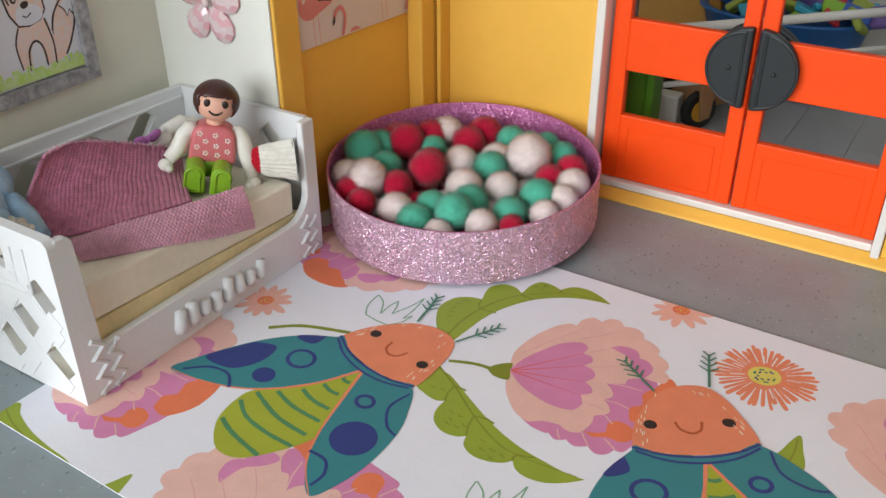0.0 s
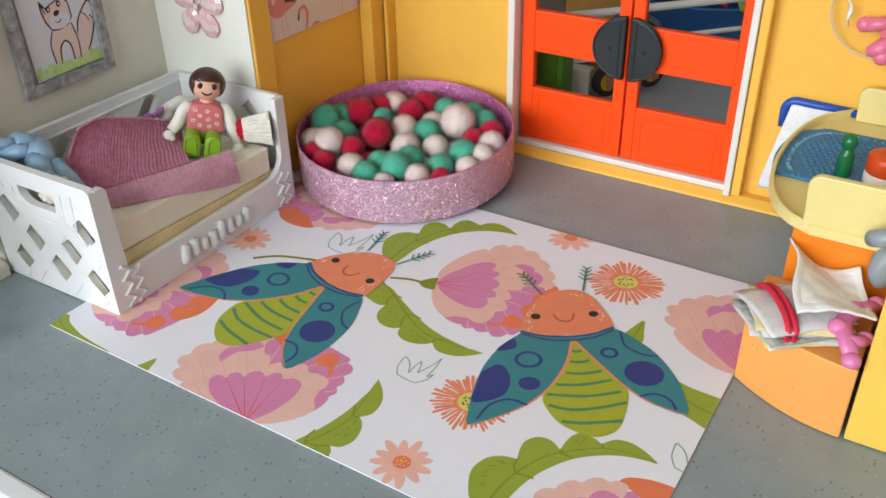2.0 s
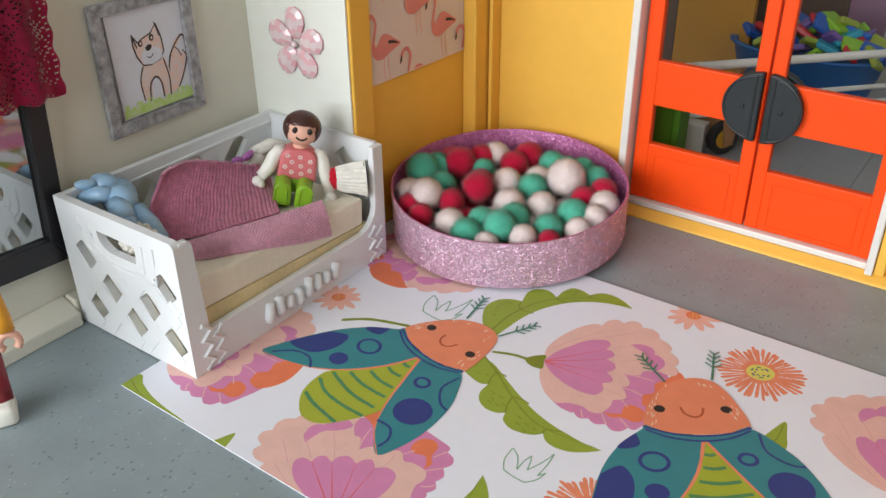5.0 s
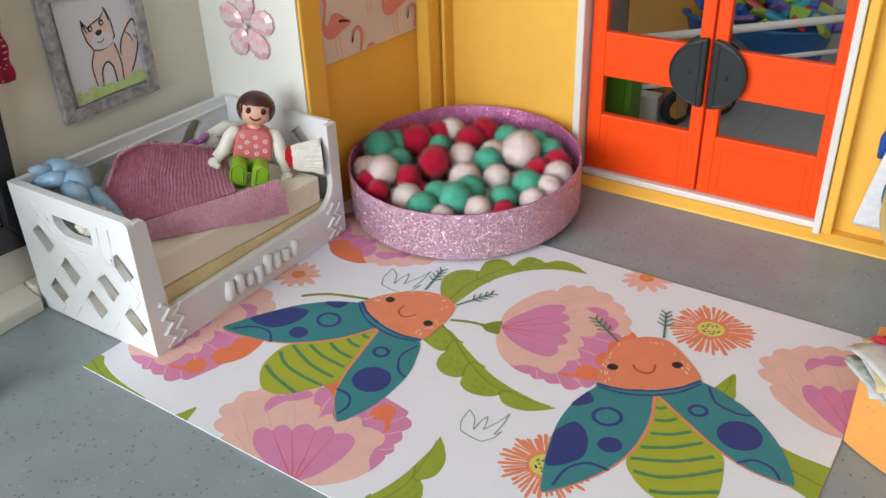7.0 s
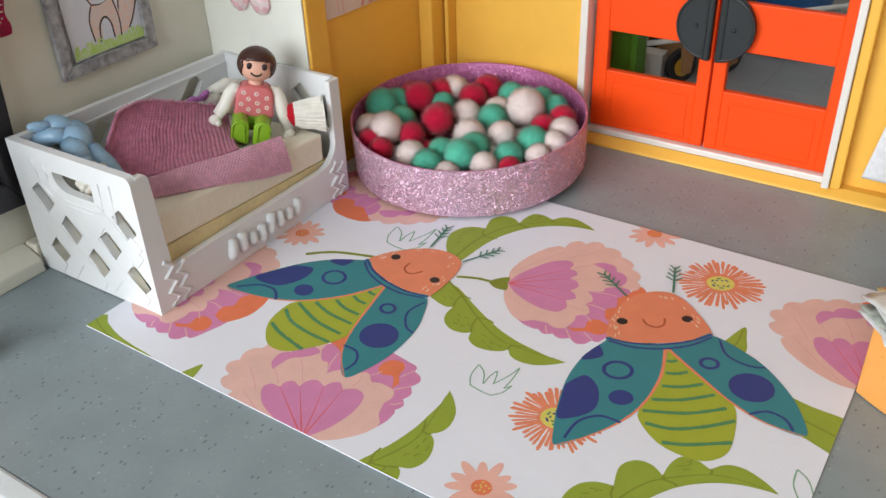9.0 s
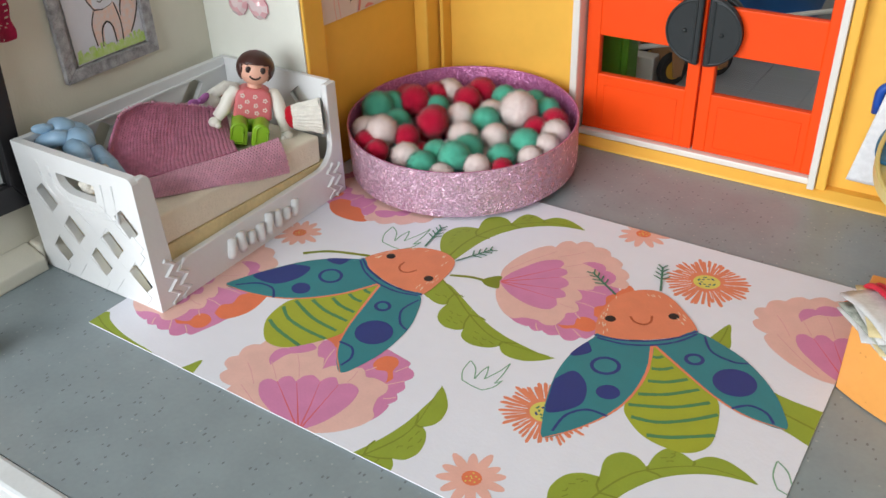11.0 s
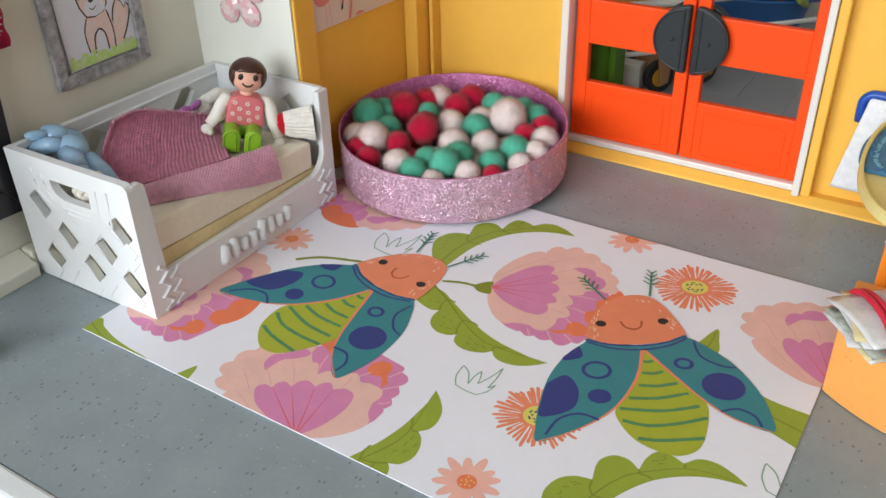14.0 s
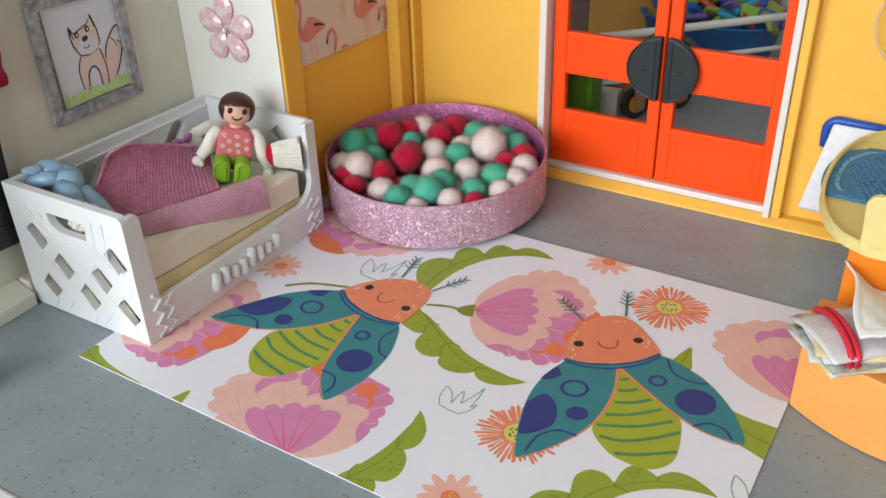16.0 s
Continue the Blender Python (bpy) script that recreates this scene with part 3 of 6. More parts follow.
def beetle(x, y, turn):
    m = Motif(x, y, turn, level=20)
    # abdomen with stripes
    m.fill(curve((1.3, -6), (-1.6, -15), (-9.5, -29.7), (-15.3, -38.5), (-15.7, -44.7), (-12.0, -53.9), (-5, -60), (1.4, -62), (8.3, -59), (13.4, -50), (16.6, -39), (14.4, -30.9), (7.9, -18.7), (1.3, -6)), "lime")
    for stripe in (((-0.4, -13.6), (1.4, -14.2), (3.4, -13.6)), ((-2.2, -20.2), (1.8, -20.8), (5.6, -20.0)), ((-4.9, -26.8), (1.7, -27.7), (9.2, -26.6)), ((-9.7, -33.4), (0.1, -34.1), (11.8, -32.2)),
                   ((-14.0, -38.6), (0.6, -40.6), (13.8, -39.0)), ((-14.3, -44.5), (-6.4, -47.5), (4, -47.2), (14.9, -45.0)), ((-10.9, -53.4), (-2.9, -54.8), (11.2, -54.6))):
        m.line(curve(*stripe), 1.5, "stripe")
    # wings
    left = curve((-19.2, -0.5), (-28.7, -9), (-36, -19.7), (-41, -32.5), (-44.2, -45), (-44.6, -53), (-33.7, -49.6), (-21.7, -43.2), (-12.2, -34.4), (-4, -21.4), (1.1, -6), (-9, -3))
    right = curve((1.1, -6), (9, -3), (19.3, -0.5), (27.6, -9.5), (33, -19), (36.6, -32.5), (37, -44.5), (34.6, -53), (24, -46.2), (16, -36), (8, -20.5), (1.1, -6))
    for wing in (left, right):
        m.fill([(px, py - 0.0) for px, py in wing], "teal")
    m.line(curve((1.1, -6), (-4, -21.4), (-12.2, -34.4), (-21.7, -43.2), (-33.7, -49.6), (-44.6, -53)), 1.3, "coral", True)
    m.line(curve((1.1, -6), (8, -20.5), (16, -36), (24, -46.2), (34.6, -53)), 1.3, "coral", True)
    # spots and rings
    m.fill(curve((-37.6, -24), (-30, -20), (-26.8, -28), (-30.5, -38), (-42.2, -41), (-40, -31), (-37.6, -24)), "navy")
    m.fill(oval(-19.9, -32.0, 4.2, 3.8), "navy")
    for cx, cy, r in ((-18.4, -17.8, 5.6), (14.2, -16.0, 3.7)):
        m.fill(oval(cx, cy, r, r * 0.92), "navy")
        m.fill(oval(cx, cy, r - 1.4, r * 0.92 - 1.4), "teal")
    m.fill(curve((-22.6, -3.4), (-22.2, -9.5), (-27.6, -11.6), (-30.2, -10.6), (-26, -6.2), (-22.6, -3.4)), "navy")
    m.fill(oval(25, -29.3, 7.6, 7.4), "navy")
    m.line(curve((-41.5, -41.5 - 8.6), (-36, -42.8), (-28.5, -40.5), (-22.2, -44.0)), 1.0, "navy")
    m.line(curve((21.4, -3.0), (21.6, -12), (27.6, -18.2), (33.0, -19.4)), 0.9, "navy")
    m.line(curve((20.2, -42.2), (26.5, -41.2), (31.0, -45.0), (31.8, -50.4)), 1.0, "navy")
    # head
    m.fill(curve((-19.4, 0), (-17.6, 8), (-14.4, 14.8), (-8.6, 22.6), (-3, 26.6), (3, 28.4), (9, 27.8), (13.2, 24.4), (17, 15.6), (19.4, 0), (10, -2.8), (0, -3.8), (-10, -2.8), (-19.4, 0)), "coral")
    m.line(curve((-19.4, -0.2), (-10.3, -4.6), (0, -6.0), (10.3, -4.6), (19.4, -0.2)), 3.0, "teal")
    m.line(curve((-19.6, 0.3), (-10.3, -3.4), (0, -4.6), (10.3, -3.4), (19.6, 0.3)), 0.9, "navy")
    m.line(curve((-18.9, -1.4), (-10.3, -5.6), (0, -7.1), (10.3, -5.6), (18.9, -1.4)), 0.9, "navy")
    for cx in (-11.8, 12.8):
        m.fill(oval(cx, 10.0, 2.1, 2.0), "black")
    m.line(curve((-3.9, 11.0), (-2.9, 7.4), (0.3, 5.6), (3.2, 7.0), (4.5, 10.8)), 0.9, "smile")
    for k in range(26):
        side = -1 if k % 2 else 1
        a, r = random.uniform(0.25, 1.35), random.uniform(15.5, 18.0)
        px, py = side * r * math.cos(a) + 0.6, 2 + 1.38 * r * math.sin(a)
        if k < 12:
            px, py = side * random.uniform(14, 17.5), random.uniform(0.5, 9)
        m.line([(px, py), (px + side * -0.5, py + 1.7)], 0.32, "cream")
    # antennae like small sprigs
    for bx, by, tx, ty in ((-7, 25.6, -13.6, 42), (11.4, 27, 16.2, 44.4)):
        m.line([(bx, by), (tx, ty)], 0.9, "pine")
        w = Vector((tx - bx, ty - by)).normalized()
        for k in range(4):
            p = Vector((bx, by)).lerp(Vector((tx, ty)), 0.46 + 0.16 * k)
            for s in (-1, 1):
                e = p + (w * 2.6 + Vector((-w.y, w.x)) * s * (3.2 - 0.4 * k))
                m.line([tuple(p), tuple(e)], 0.65, "pine")
    return m.done("beetle_print", paper)


def peony(x, y, turn, size=1.0):
    """A peony from its base upwards: a pink fan on peach petals, with pink and orange petals behind."""
    m = Motif(x, y, turn, size, level=2)
    back = curve((22.5, 9), (25.3, 12.6), (26.9, 17.2), (25.4, 18.0)) + curve((26.0, 17.6), (28.9, 20.4), (28.2, 23.6)) + curve((27.8, 23.4), (30.2, 26.6), (29.2, 30.4)) \
        + curve((29.0, 30.4), (31.6, 33.0), (31.2, 36.2), (28.6, 38.4)) + curve((28.6, 38.4), (28.8, 41.0), (25.2, 43.4)) + [(19, 47), (4, 53), (-5, 49), (-15, 45), (-18, 34), (0, 18)]
    m.fill(back, "pink")
    m.fill(curve((13.8, 41.3), (8.2, 40.9), (5.4, 44.5), (0, 44.3), (-4.1, 48), (-10.2, 51.6), (-6.6, 54.8), (2, 55.5), (10, 53.4), (16, 47.1), (13.8, 41.3)), "orange")
    m.fill(curve((22.6, 28.4), (22.7, 31), (21.4, 34.7), (17.6, 35.1), (15.5, 37.4), (16.2, 40.7), (18.8, 43.2), (22.8, 42.9), (24.7, 39.8), (23.7, 35.4), (24.7, 31.4), (22.6, 28.4)), "orange")
    for line in (((-2.4, 31.9), (-2.4, 38.2), (-1.4, 43.8)), ((6.2, 32.3), (7.0, 37), (8.7, 40.8)), ((13.8, 33.9), (15.4, 35), (17.2, 36.6)), ((24, 20.5), (26, 20.8), (28.3, 21.9)),
                 ((23.5, 27.9), (26, 29), (28.9, 30.6)), ((24.5, 34.9), (26, 36.4), (28.4, 38.6))):
        m.line(line, 0.42, "peach")
    petals = curve((0, 0), (-9.7, -0.6), (-19.6, 3.2), (-28.4, 9.4), (-32.3, 14.8), (-31.7, 17.6)) + curve((-31.7, 17.6), (-36.2, 19.4), (-38.4, 23.0), (-36.6, 26.0)) \
        + curve((-36.6, 26), (-39.3, 28.8), (-39.0, 32.4), (-36, 34.2)) + curve((-36, 34.2), (-35.8, 38.4), (-33.4, 41.2), (-30.2, 41.9)) + curve((-30.2, 41.9), (-28.4, 45.2), (-25.2, 47.6), (-22.2, 47.2)) \
        + curve((-22.2, 47.2), (-19.6, 50.2), (-16.4, 51.4), (-13.2, 50.3)) + curve((-13.2, 50.3), (-10.6, 51.9), (-7, 50.2), (-8.0, 44.4)) + curve((-8.0, 44.4), (-6.2, 39), (-3.4, 37.8), (-2.4, 31.9)) \
        + curve((-2.4, 31.9), (1, 34.4), (4.4, 34.8), (6.2, 32.3)) + curve((6.2, 32.3), (8.8, 34.2), (12, 35), (13.8, 33.4)) + curve((13.8, 33.4), (15, 30.6), (18, 30.4), (21.4, 29.1)) \
        + curve((21.4, 29.1), (23.9, 27.2), (24.2, 23.7), (22.2, 20.8)) + curve((22.2, 20.8), (21.8, 17.5), (22, 14.4), (23.2, 10.6), (19.8, 6.0), (12.5, 1.8), (5.7, 0.0), (0, 0))
    m.fill(petals, "peach")
    m.fill(curve((-22.1, 31), (-23.9, 35), (-22.8, 39.8), (-19.2, 41.4), (-16, 39.6), (-18.8, 36.8), (-22.1, 31)), "pink")
    m.fill(curve((-16.6, 38.6), (-18.6, 40.8), (-17.6, 44.2), (-14.4, 46.2), (-10.6, 45.6), (-8.2, 43.0), (-12.0, 40.0), (-16.6, 38.6)), "pink")
    for line in (((-10.3, 2), (-19.3, 9.7), (-28.5, 18.9)), ((-17, 24), (-19.6, 28.6), (-22.4, 33.1)), ((-9, 26), (-11.4, 33), (-14, 38.5)), ((-24, 20), (-28, 27), (-31, 31)), ((9, 26.4), (10.4, 29.6), (11, 33))):
        m.line(line, 0.35, "shell")
    fan = curve((0, 0), (-6.6, 2.8), (-13.6, 8.2), (-19.6, 14.2), (-22, 20.8), (-19.7, 23.6), (-15.9, 22.3)) + curve((-15.9, 22.3), (-15.2, 25), (-12.4, 26.2), (-9.4, 23.8)) \
        + curve((-9.4, 23.8), (-7.6, 27), (-4.2, 28), (-0.7, 25.3)) + curve((-0.7, 25.3), (1.2, 27.6), (4.2, 28.2), (6.2, 24.9)) + curve((6.2, 24.9), (10.3, 26), (13.8, 24), (14.5, 20.6), (13, 14.8), (9.2, 8.3), (5.1, 3.8), (0, 0))
    m.fill(fan, "pink")
    for line in (((-0.4, 0.6), (-9.2, 12.9), (-16.2, 22.8)), ((-0.2, 0.6), (-5.2, 13.7), (-9, 23.4)), ((0, 0.6), (-0.1, 13.5), (-0.7, 25)), ((0.2, 0.6), (3.1, 11.9), (6.3, 24.6))):
        m.line(line, 0.6, "red", True)
    return m.done("peony_print", paper)


def leaf(x, y, turn, kind=1):
    """A lobed leaf from its base to its tip. kind 1: four lobes on the left of the rib; kind -1: the slimmer leaf with its lobes on the right."""
    m = Motif(x, y, turn, level=4)
    if kind > 0:
        rim = curve((3, -2.5), (-5.4, -1.8), (-13, 0.2), (-19.6, 4), (-22.7, 10.3), (-21.8, 16), (-18.7, 20.3)) + curve((-18.7, 20.3), (-25, 25.4), (-26, 31.2), (-22.6, 35.2), (-17.5, 36.1)) \
            + curve((-17.5, 36.1), (-21.3, 41), (-22.6, 45.9), (-19.7, 49.2), (-15.1, 51.1)) + curve((-15.1, 51.1), (-15.2, 56.7), (-11.9, 61), (-6.1, 63.6), (0, 64.8)) \
            + curve((0, 64.8), (-6.6, 56.4), (-10.4, 47.7), (-12.0, 37.5), (-10.4, 26), (-6.8, 16.6), (-1.7, 8.3), (3, 1))
        rib = curve((-1.3, 0.4), (-8.5, 9.4), (-12.8, 17.4), (-16.0, 27.1), (-16.4, 35.5), (-13.2, 49.9), (-7.4, 58.3), (-0.3, 64.2))
        veins = (((-12.8, 17.4), (-16, 18), (-18.5, 20.2)), ((-16.4, 35.4), (-17, 36.2), (-17.8, 36.4)), ((-13.2, 49.9), (-14, 51), (-15, 51.4)), ((-12.8, 17.4), (-10, 20.6), (-8.4, 22)), ((-16.4, 35.2), (-14, 37.6), (-12.2, 38.4)))
        dots = ((-17, 7), (-19, 10), (-18.4, 14), (-15, 6), (-20, 13), (-12, 4), (-19.6, 42), (-18.6, 45), (-20, 46), (-17.6, 43))
    else:
        rim = curve((-3, -4), (-0.3, 4.1), (-0.3, 9.9), (1.9, 20.3), (4, 31.2), (5.1, 40.6), (4.9, 49.8), (3.6, 57.5), (2, 65), (-0.3, 70.2)) + curve((-0.3, 70.2), (4.5, 67.8), (9.3, 64), (12.1, 59), (12.4, 54.8), (10.6, 51.4)) \
            + curve((10.6, 51.4), (13.5, 50.2), (16.6, 46.8), (18.5, 42), (17.6, 37.2), (14.4, 34.7)) + curve((14.4, 34.7), (17, 32.8), (18.9, 28.3), (17.8, 23), (14.1, 19.4), (9.3, 17.8)) + curve((9.3, 17.8), (11.4, 15.5), (12, 10.3), (11, 4), (4, -4))
        rib = curve((-0.6, 2.2), (2, 14.1), (6.6, 29.2), (9, 42.3), (8.0, 50.4), (4.6, 59), (0.6, 68))
        veins = (((2, 14.1), (6, 15.4), (9.2, 17.8)), ((6.6, 29.2), (11, 31.6), (14.4, 34.6)), ((8, 50.4), (9.6, 50.6), (10.8, 51.4)), ((2, 14.1), (0.8, 17.4), (0.8, 18.4)), ((6.6, 29.2), (4.4, 33), (4.2, 36)), ((8, 50.4), (6, 53.2), (4.6, 54.6)))
        dots = ((8, 9), (6.4, 12), (11, 22), (13.4, 24.6), (10, 25.6), (14.4, 28.4), (11.8, 29.6), (15.4, 25.4), (12, 38.6), (14.6, 41), (12.4, 43.4), (15, 45.2), (11.8, 47))
    m.fill(rim, "green")
    m.line(rib, 0.85, "olive", True)
    for vein in veins:
        m.line(vein, 0.7, "olive")
    for px, py in dots:
        m.line([(px, py), (px + random.uniform(-0.4, 0.4), py + 1.1), (px + random.uniform(-0.7, 0.7), py + 2.2)], 0.4, "olive")
    return m.done("leaf_print", paper)


def daisy(x, y, r, turn, petals=12):
    m = Motif(x, y, turn, level=6)
    for k in range(petals):
        a = 2 * math.pi * k / petals + random.uniform(-0.08, 0.08)
        rr = r * random.uniform(0.86, 1.06)
        m.fill(oval(0.56 * rr * math.cos(a), 0.56 * rr * math.sin(a), 0.47 * rr, 1.75, 14, math.degrees(a)), "rose")
    m.fill(oval(0, 0, 0.30 * r, 0.27 * r, 16), "rose")
    m.fill(oval(0, 0, 0.29 * r, 0.27 * r, 16), "orange")
    for k in range(9):
        a = 2.4 * k
        m.fill(oval(0.075 * r * k ** 0.5 * math.cos(a), 0.075 * r * k ** 0.5 * math.sin(a), 0.35, 0.3, 8), "yellow")
    return m.done("daisy_print", paper)


def fringe_flower(x, y, r, turn):
    m = Motif(x, y, turn, level=1)
    m.fill(oval(0, 0, r * 0.44, r * 0.44), "coral", True)
    low = m.layer + 1
    for k in range(44):
        m.layer = low + k % 2
        a = 2 * math.pi * k / 44 + random.uniform(-0.03, 0.03)
        rr = r * random.uniform(0.82, 1.04)
        c, s = math.cos(a), math.sin(a)
        w0, w1 = 0.30, random.uniform(0.55, 0.90) * r / 16
        stroke = [(5.0, -w0), (rr * 0.62, -w1 * 0.95), (rr * 0.93, -w1), (rr, -w1 * random.uniform(-0.2, 0.6)), (rr * 0.96, w1 * 0.8), (rr * 0.62, w1 * 0.85), (5.0, w0)]
        m.fill([(u * c - v * s, u * s + v * c) for u, v in stroke], "coral", False)
    for k in range(15):
        m.layer = low + 1
        a = 2 * math.pi * (k + random.uniform(-0.3, 0.3)) / 15
        r0, r1 = r * random.uniform(0.36, 0.44), r * random.uniform(0.60, 0.72)
        m.line([(r0 * math.cos(a), r0 * math.sin(a)), (r1 * math.cos(a + 0.02), r1 * math.sin(a + 0.02))], random.uniform(0.25, 0.5), "blank")
    m.fill(oval(0, 0, 5.4, 5.0), "yellow")
    for k in range(11):
        a = math.pi * (0.1 + 0.16 * k)
        rr = 2.2 if k % 2 else 3.4
        m.line([(rr * math.cos(a), rr * math.sin(a)), (rr * math.cos(a + 0.5), rr * math.sin(a + 0.5))], 0.75, "navy" if k % 3 == 0 else "pine")
    return m.done("fringe_flower_print", paper)


def tuft(x, y, turn, size=1.0):
    """A tuft of grass drawn in one thin outline."""
    m = Motif(x, y, turn, size, level=8)
    for stroke in (curve((0, 0), (-5, 0.2), (-10.3, 1.2)), curve((-10.3, 1.2), (-13.2, 6.6), (-13.8, 13.6)), curve((-13.6, 13.8), (-9.4, 10.6), (-6.2, 4.4)), curve((-6, 4.6), (-6.2, 9.4), (-5.2, 14.2)),
                   curve((-5.2, 14.4), (-3.6, 10.6), (-2.6, 6.4)), curve((-2.6, 6.4), (0.4, 14), (1.8, 20.4)), curve((1.9, 20.6), (2.6, 13), (2.4, 6.2)), curve((2.4, 6.2), (3.6, 7.8), (4.4, 9.2)), curve((4.4, 9.2), (3.2, 4), (0, 0))):
        m.line(stroke, 0.55, "sage")
    return m.done("grass_tuft_print", paper)


peony(-110.3, 212.0, -74)
peony(-124.7, 101.3, 20.9)
peony(26.5, 216.5, 3)
peony(-241.2, 140.9, -79)
peony(-198.5, 276.5, 180)
peony(25, 94, 12)
leaf(-138.2, 216.7, -39.5)
leaf(-29.0, 107.0, -40.1)
leaf(-134.4, 201.7, -108.9, -1)
leaf(-112.8, 77.3, -14.4, -1)
tip_leaf = Motif(0, 0, level=3)
tip_leaf.fill(curve((-27, 209), (-23.6, 220), (-20, 231), (-17.2, 224), (-15.4, 217), (-18, 209), (-27, 209)), "green")
tip_leaf.line(curve((-21, 212), (-19.6, 221), (-20, 229)), 0.5, "olive")
tip_leaf.done("leaf_print", paper)
side_leaf = Motif(0, 0, level=3)
side_leaf.fill(curve((-16, 198), (-11, 203), (-2, 202.6), (10, 200), (30, 197), (30, 180), (14, 183.6), (2, 187.5), (-8, 192), (-16, 198)), "green")
side_leaf.line(curve((-12, 197.6), (4, 193.6), (24, 189)), 0.7, "olive")
side_leaf.done("leaf_print", paper)
corner_leaf = Motif(0, 0, level=3)
corner_leaf.fill(curve((-242, 100), (-237, 113.5), (-231, 110.5), (-222, 107.6), (-212, 106.0), (-200, 104.6), (-205, 100), (-242, 100)), "green")
corner_leaf.line(curve((-238, 110), (-230, 106.8), (-220, 104.6)), 0.5, "olive")
corner_leaf.done("leaf_print", paper)
edge_leaf = Motif(0, 0, level=3)
edge_leaf.fill(curve((-188, 98), (-183.6, 105), (-180.6, 111.4), (-178.6, 107), (-177.4, 101), (-179, 98), (-188, 98)), "green")
edge_leaf.done("leaf_print", paper)
stems = Motif(0, 0, level=12)
stems.line(curve((-196, 187.5), (-186, 195), (-169, 200.6)), 1.7, "olive")
stems.done("stem_print", paper)
stems = Motif(0, 0, level=12)
stems.line(curve((-130.5, 205.6), (-122, 208.8), (-114, 209.6)), 1.5, "olive")
stems.fill(curve((-117.4, 209.0), (-115.2, 212.8), (-111.4, 215.8), (-109.8, 211.6), (-108.4, 207.4), (-113.4, 206.6), (-117.4, 209.0)), "olive")
stems.done("stem_print", paper)
fringe_flower(-36.8, 254.3, 17.2, 30)
fringe_flower(-58.0, 152.0, 16.0, 20)
daisy(-73.3, 276.8, 11.2, 10)
daisy(-63.9, 113.4, 11.4, 0)
daisy(-208.8, 200.2, 11.0, 20)
tuft(-160.4, 211.6, 0, 1.04)
tuft(-82.2, 150.4, 0, 0.86)
tuft(27.5, 156.6, 0, 0.92)
beetle(-151.7, 192.2, -14.5)
beetle(-45.0, 209.5, 33.6)


# ---- ball pool balls ----
def pompom_mesh(name, color, seed):
    """A fuzzy ball: a lumpy woollen core and a halo of loose fibres."""
    rnd = random.Random(seed)
    bm = bmesh.new()
    bmesh.ops.create_icosphere(bm, subdivisions=5, radius=1.0)
    shift = Vector((seed, 0, 0))
    for v in bm.verts:
        v.co *= 0.965 + 0.035 * noise.noise(v.co * 2.2 + shift) + 0.035 * noise.noise(v.co * 8 + shift) + 0.030 * noise.noise(v.co * 19 + shift)
    for f in bm.faces:
        f.smooth = True
    bm.normal_update()
    normals = [v.normal.copy() for v in bm.verts]
    for k in range(4600):
        upright = 0.4 if k % 3 == 0 else 1.0
        d = Vector((rnd.gauss(0, 1), rnd.gauss(0, 1), rnd.gauss(0, 1))).normalized()
        lean = d.cross(Vector((rnd.gauss(0, 1), rnd.gauss(0, 1), rnd.gauss(0, 1)))).normalized()
        side = d.cross(lean) * 0.0075
        bend = (d + lean * rnd.uniform(0.06, 0.18)).normalized() * rnd.uniform(1.02, 1.07)
        tip = (d + lean * rnd.uniform(0.16, 0.46) * upright).normalized() * (rnd.uniform(1.07, 1.20) + 0.10 * rnd.random() ** 3)
        root = d * 0.95
        v = [bm.verts.new(p) for p in (root - side, root + side, bend + side * 0.8, bend - side * 0.8, tip)]
        bm.faces.new((v[1], v[0], v[3], v[2])).smooth = True
        bm.faces.new((v[2], v[3], v[4])).smooth = True
        tone = lean * rnd.uniform(-0.3, 0.3)
        normals += [(p.co.normalized() + tone).normalized() for p in v]
    me = bpy.data.meshes.new(name)
    bm.to_mesh(me)
    bm.free()
    me.normals_split_custom_set_from_vertices(normals)
    me.materials.append(color)
    return me


GREEN_BALLS = [(-44.0, -9.3, 16.4), (-42.5, 1.2, 15.7), (-30.6, -12.1, 13.9), (3.3, -41.0, 14.6), (3.2, -28.6, 13.7), (15.5, -32.4, 15.2), (15.0, -19.7, 14.9),
               (8.1, 8.5, 14.4), (31.7, -17.6, 14.1), (36.3, -3.2, 15.0), (2.8, 36.1, 13.1), (12.4, 33.5, 15.4), (18.6, 39.0, 11.7), (28.8, 33.3, 12.8), (-22.1, 11.5, 12.3)]
RED_BALLS = [(-41.1, 12.9, 15.2), (-33.3, 7.5, 16.6), (-29.0, 20.6, 15.1), (-17.1, 0.9, 14.6), (-11.4, -9.4, 15.5), (-17.1, -23.2, 12.9), (-31.6, -35.2, 14.0),
             (-22.4, -40.7, 12.0), (-11.7, 23.7, 15.0), (-10.6, 35.8, 15.6), (38.2, 22.8, 13.7), (33.2, 13.0, 12.3), (37.7, -27.5, 10.0)]
PALE_BALLS = [(-40.8, -26.0, 14.4), (-28.1, -28.3, 16.6), (-7.5, -38.2, 14.2), (-25.0, 27.0, 15.2), (-5.6, 6.9, 14.5), (5.0, 19.1, 14.0), (19.9, 19.8, 19.0),
              (5.8, -9.0, 15.3), (19.8, -2.8, 14.0), (44.1, 12.0, 14.0), (45.4, 0.0, 14.0), (27.4, -32.3, 12.7), (15.5, -43.6, 11.5), (44.0, -12.5, 12.5)]
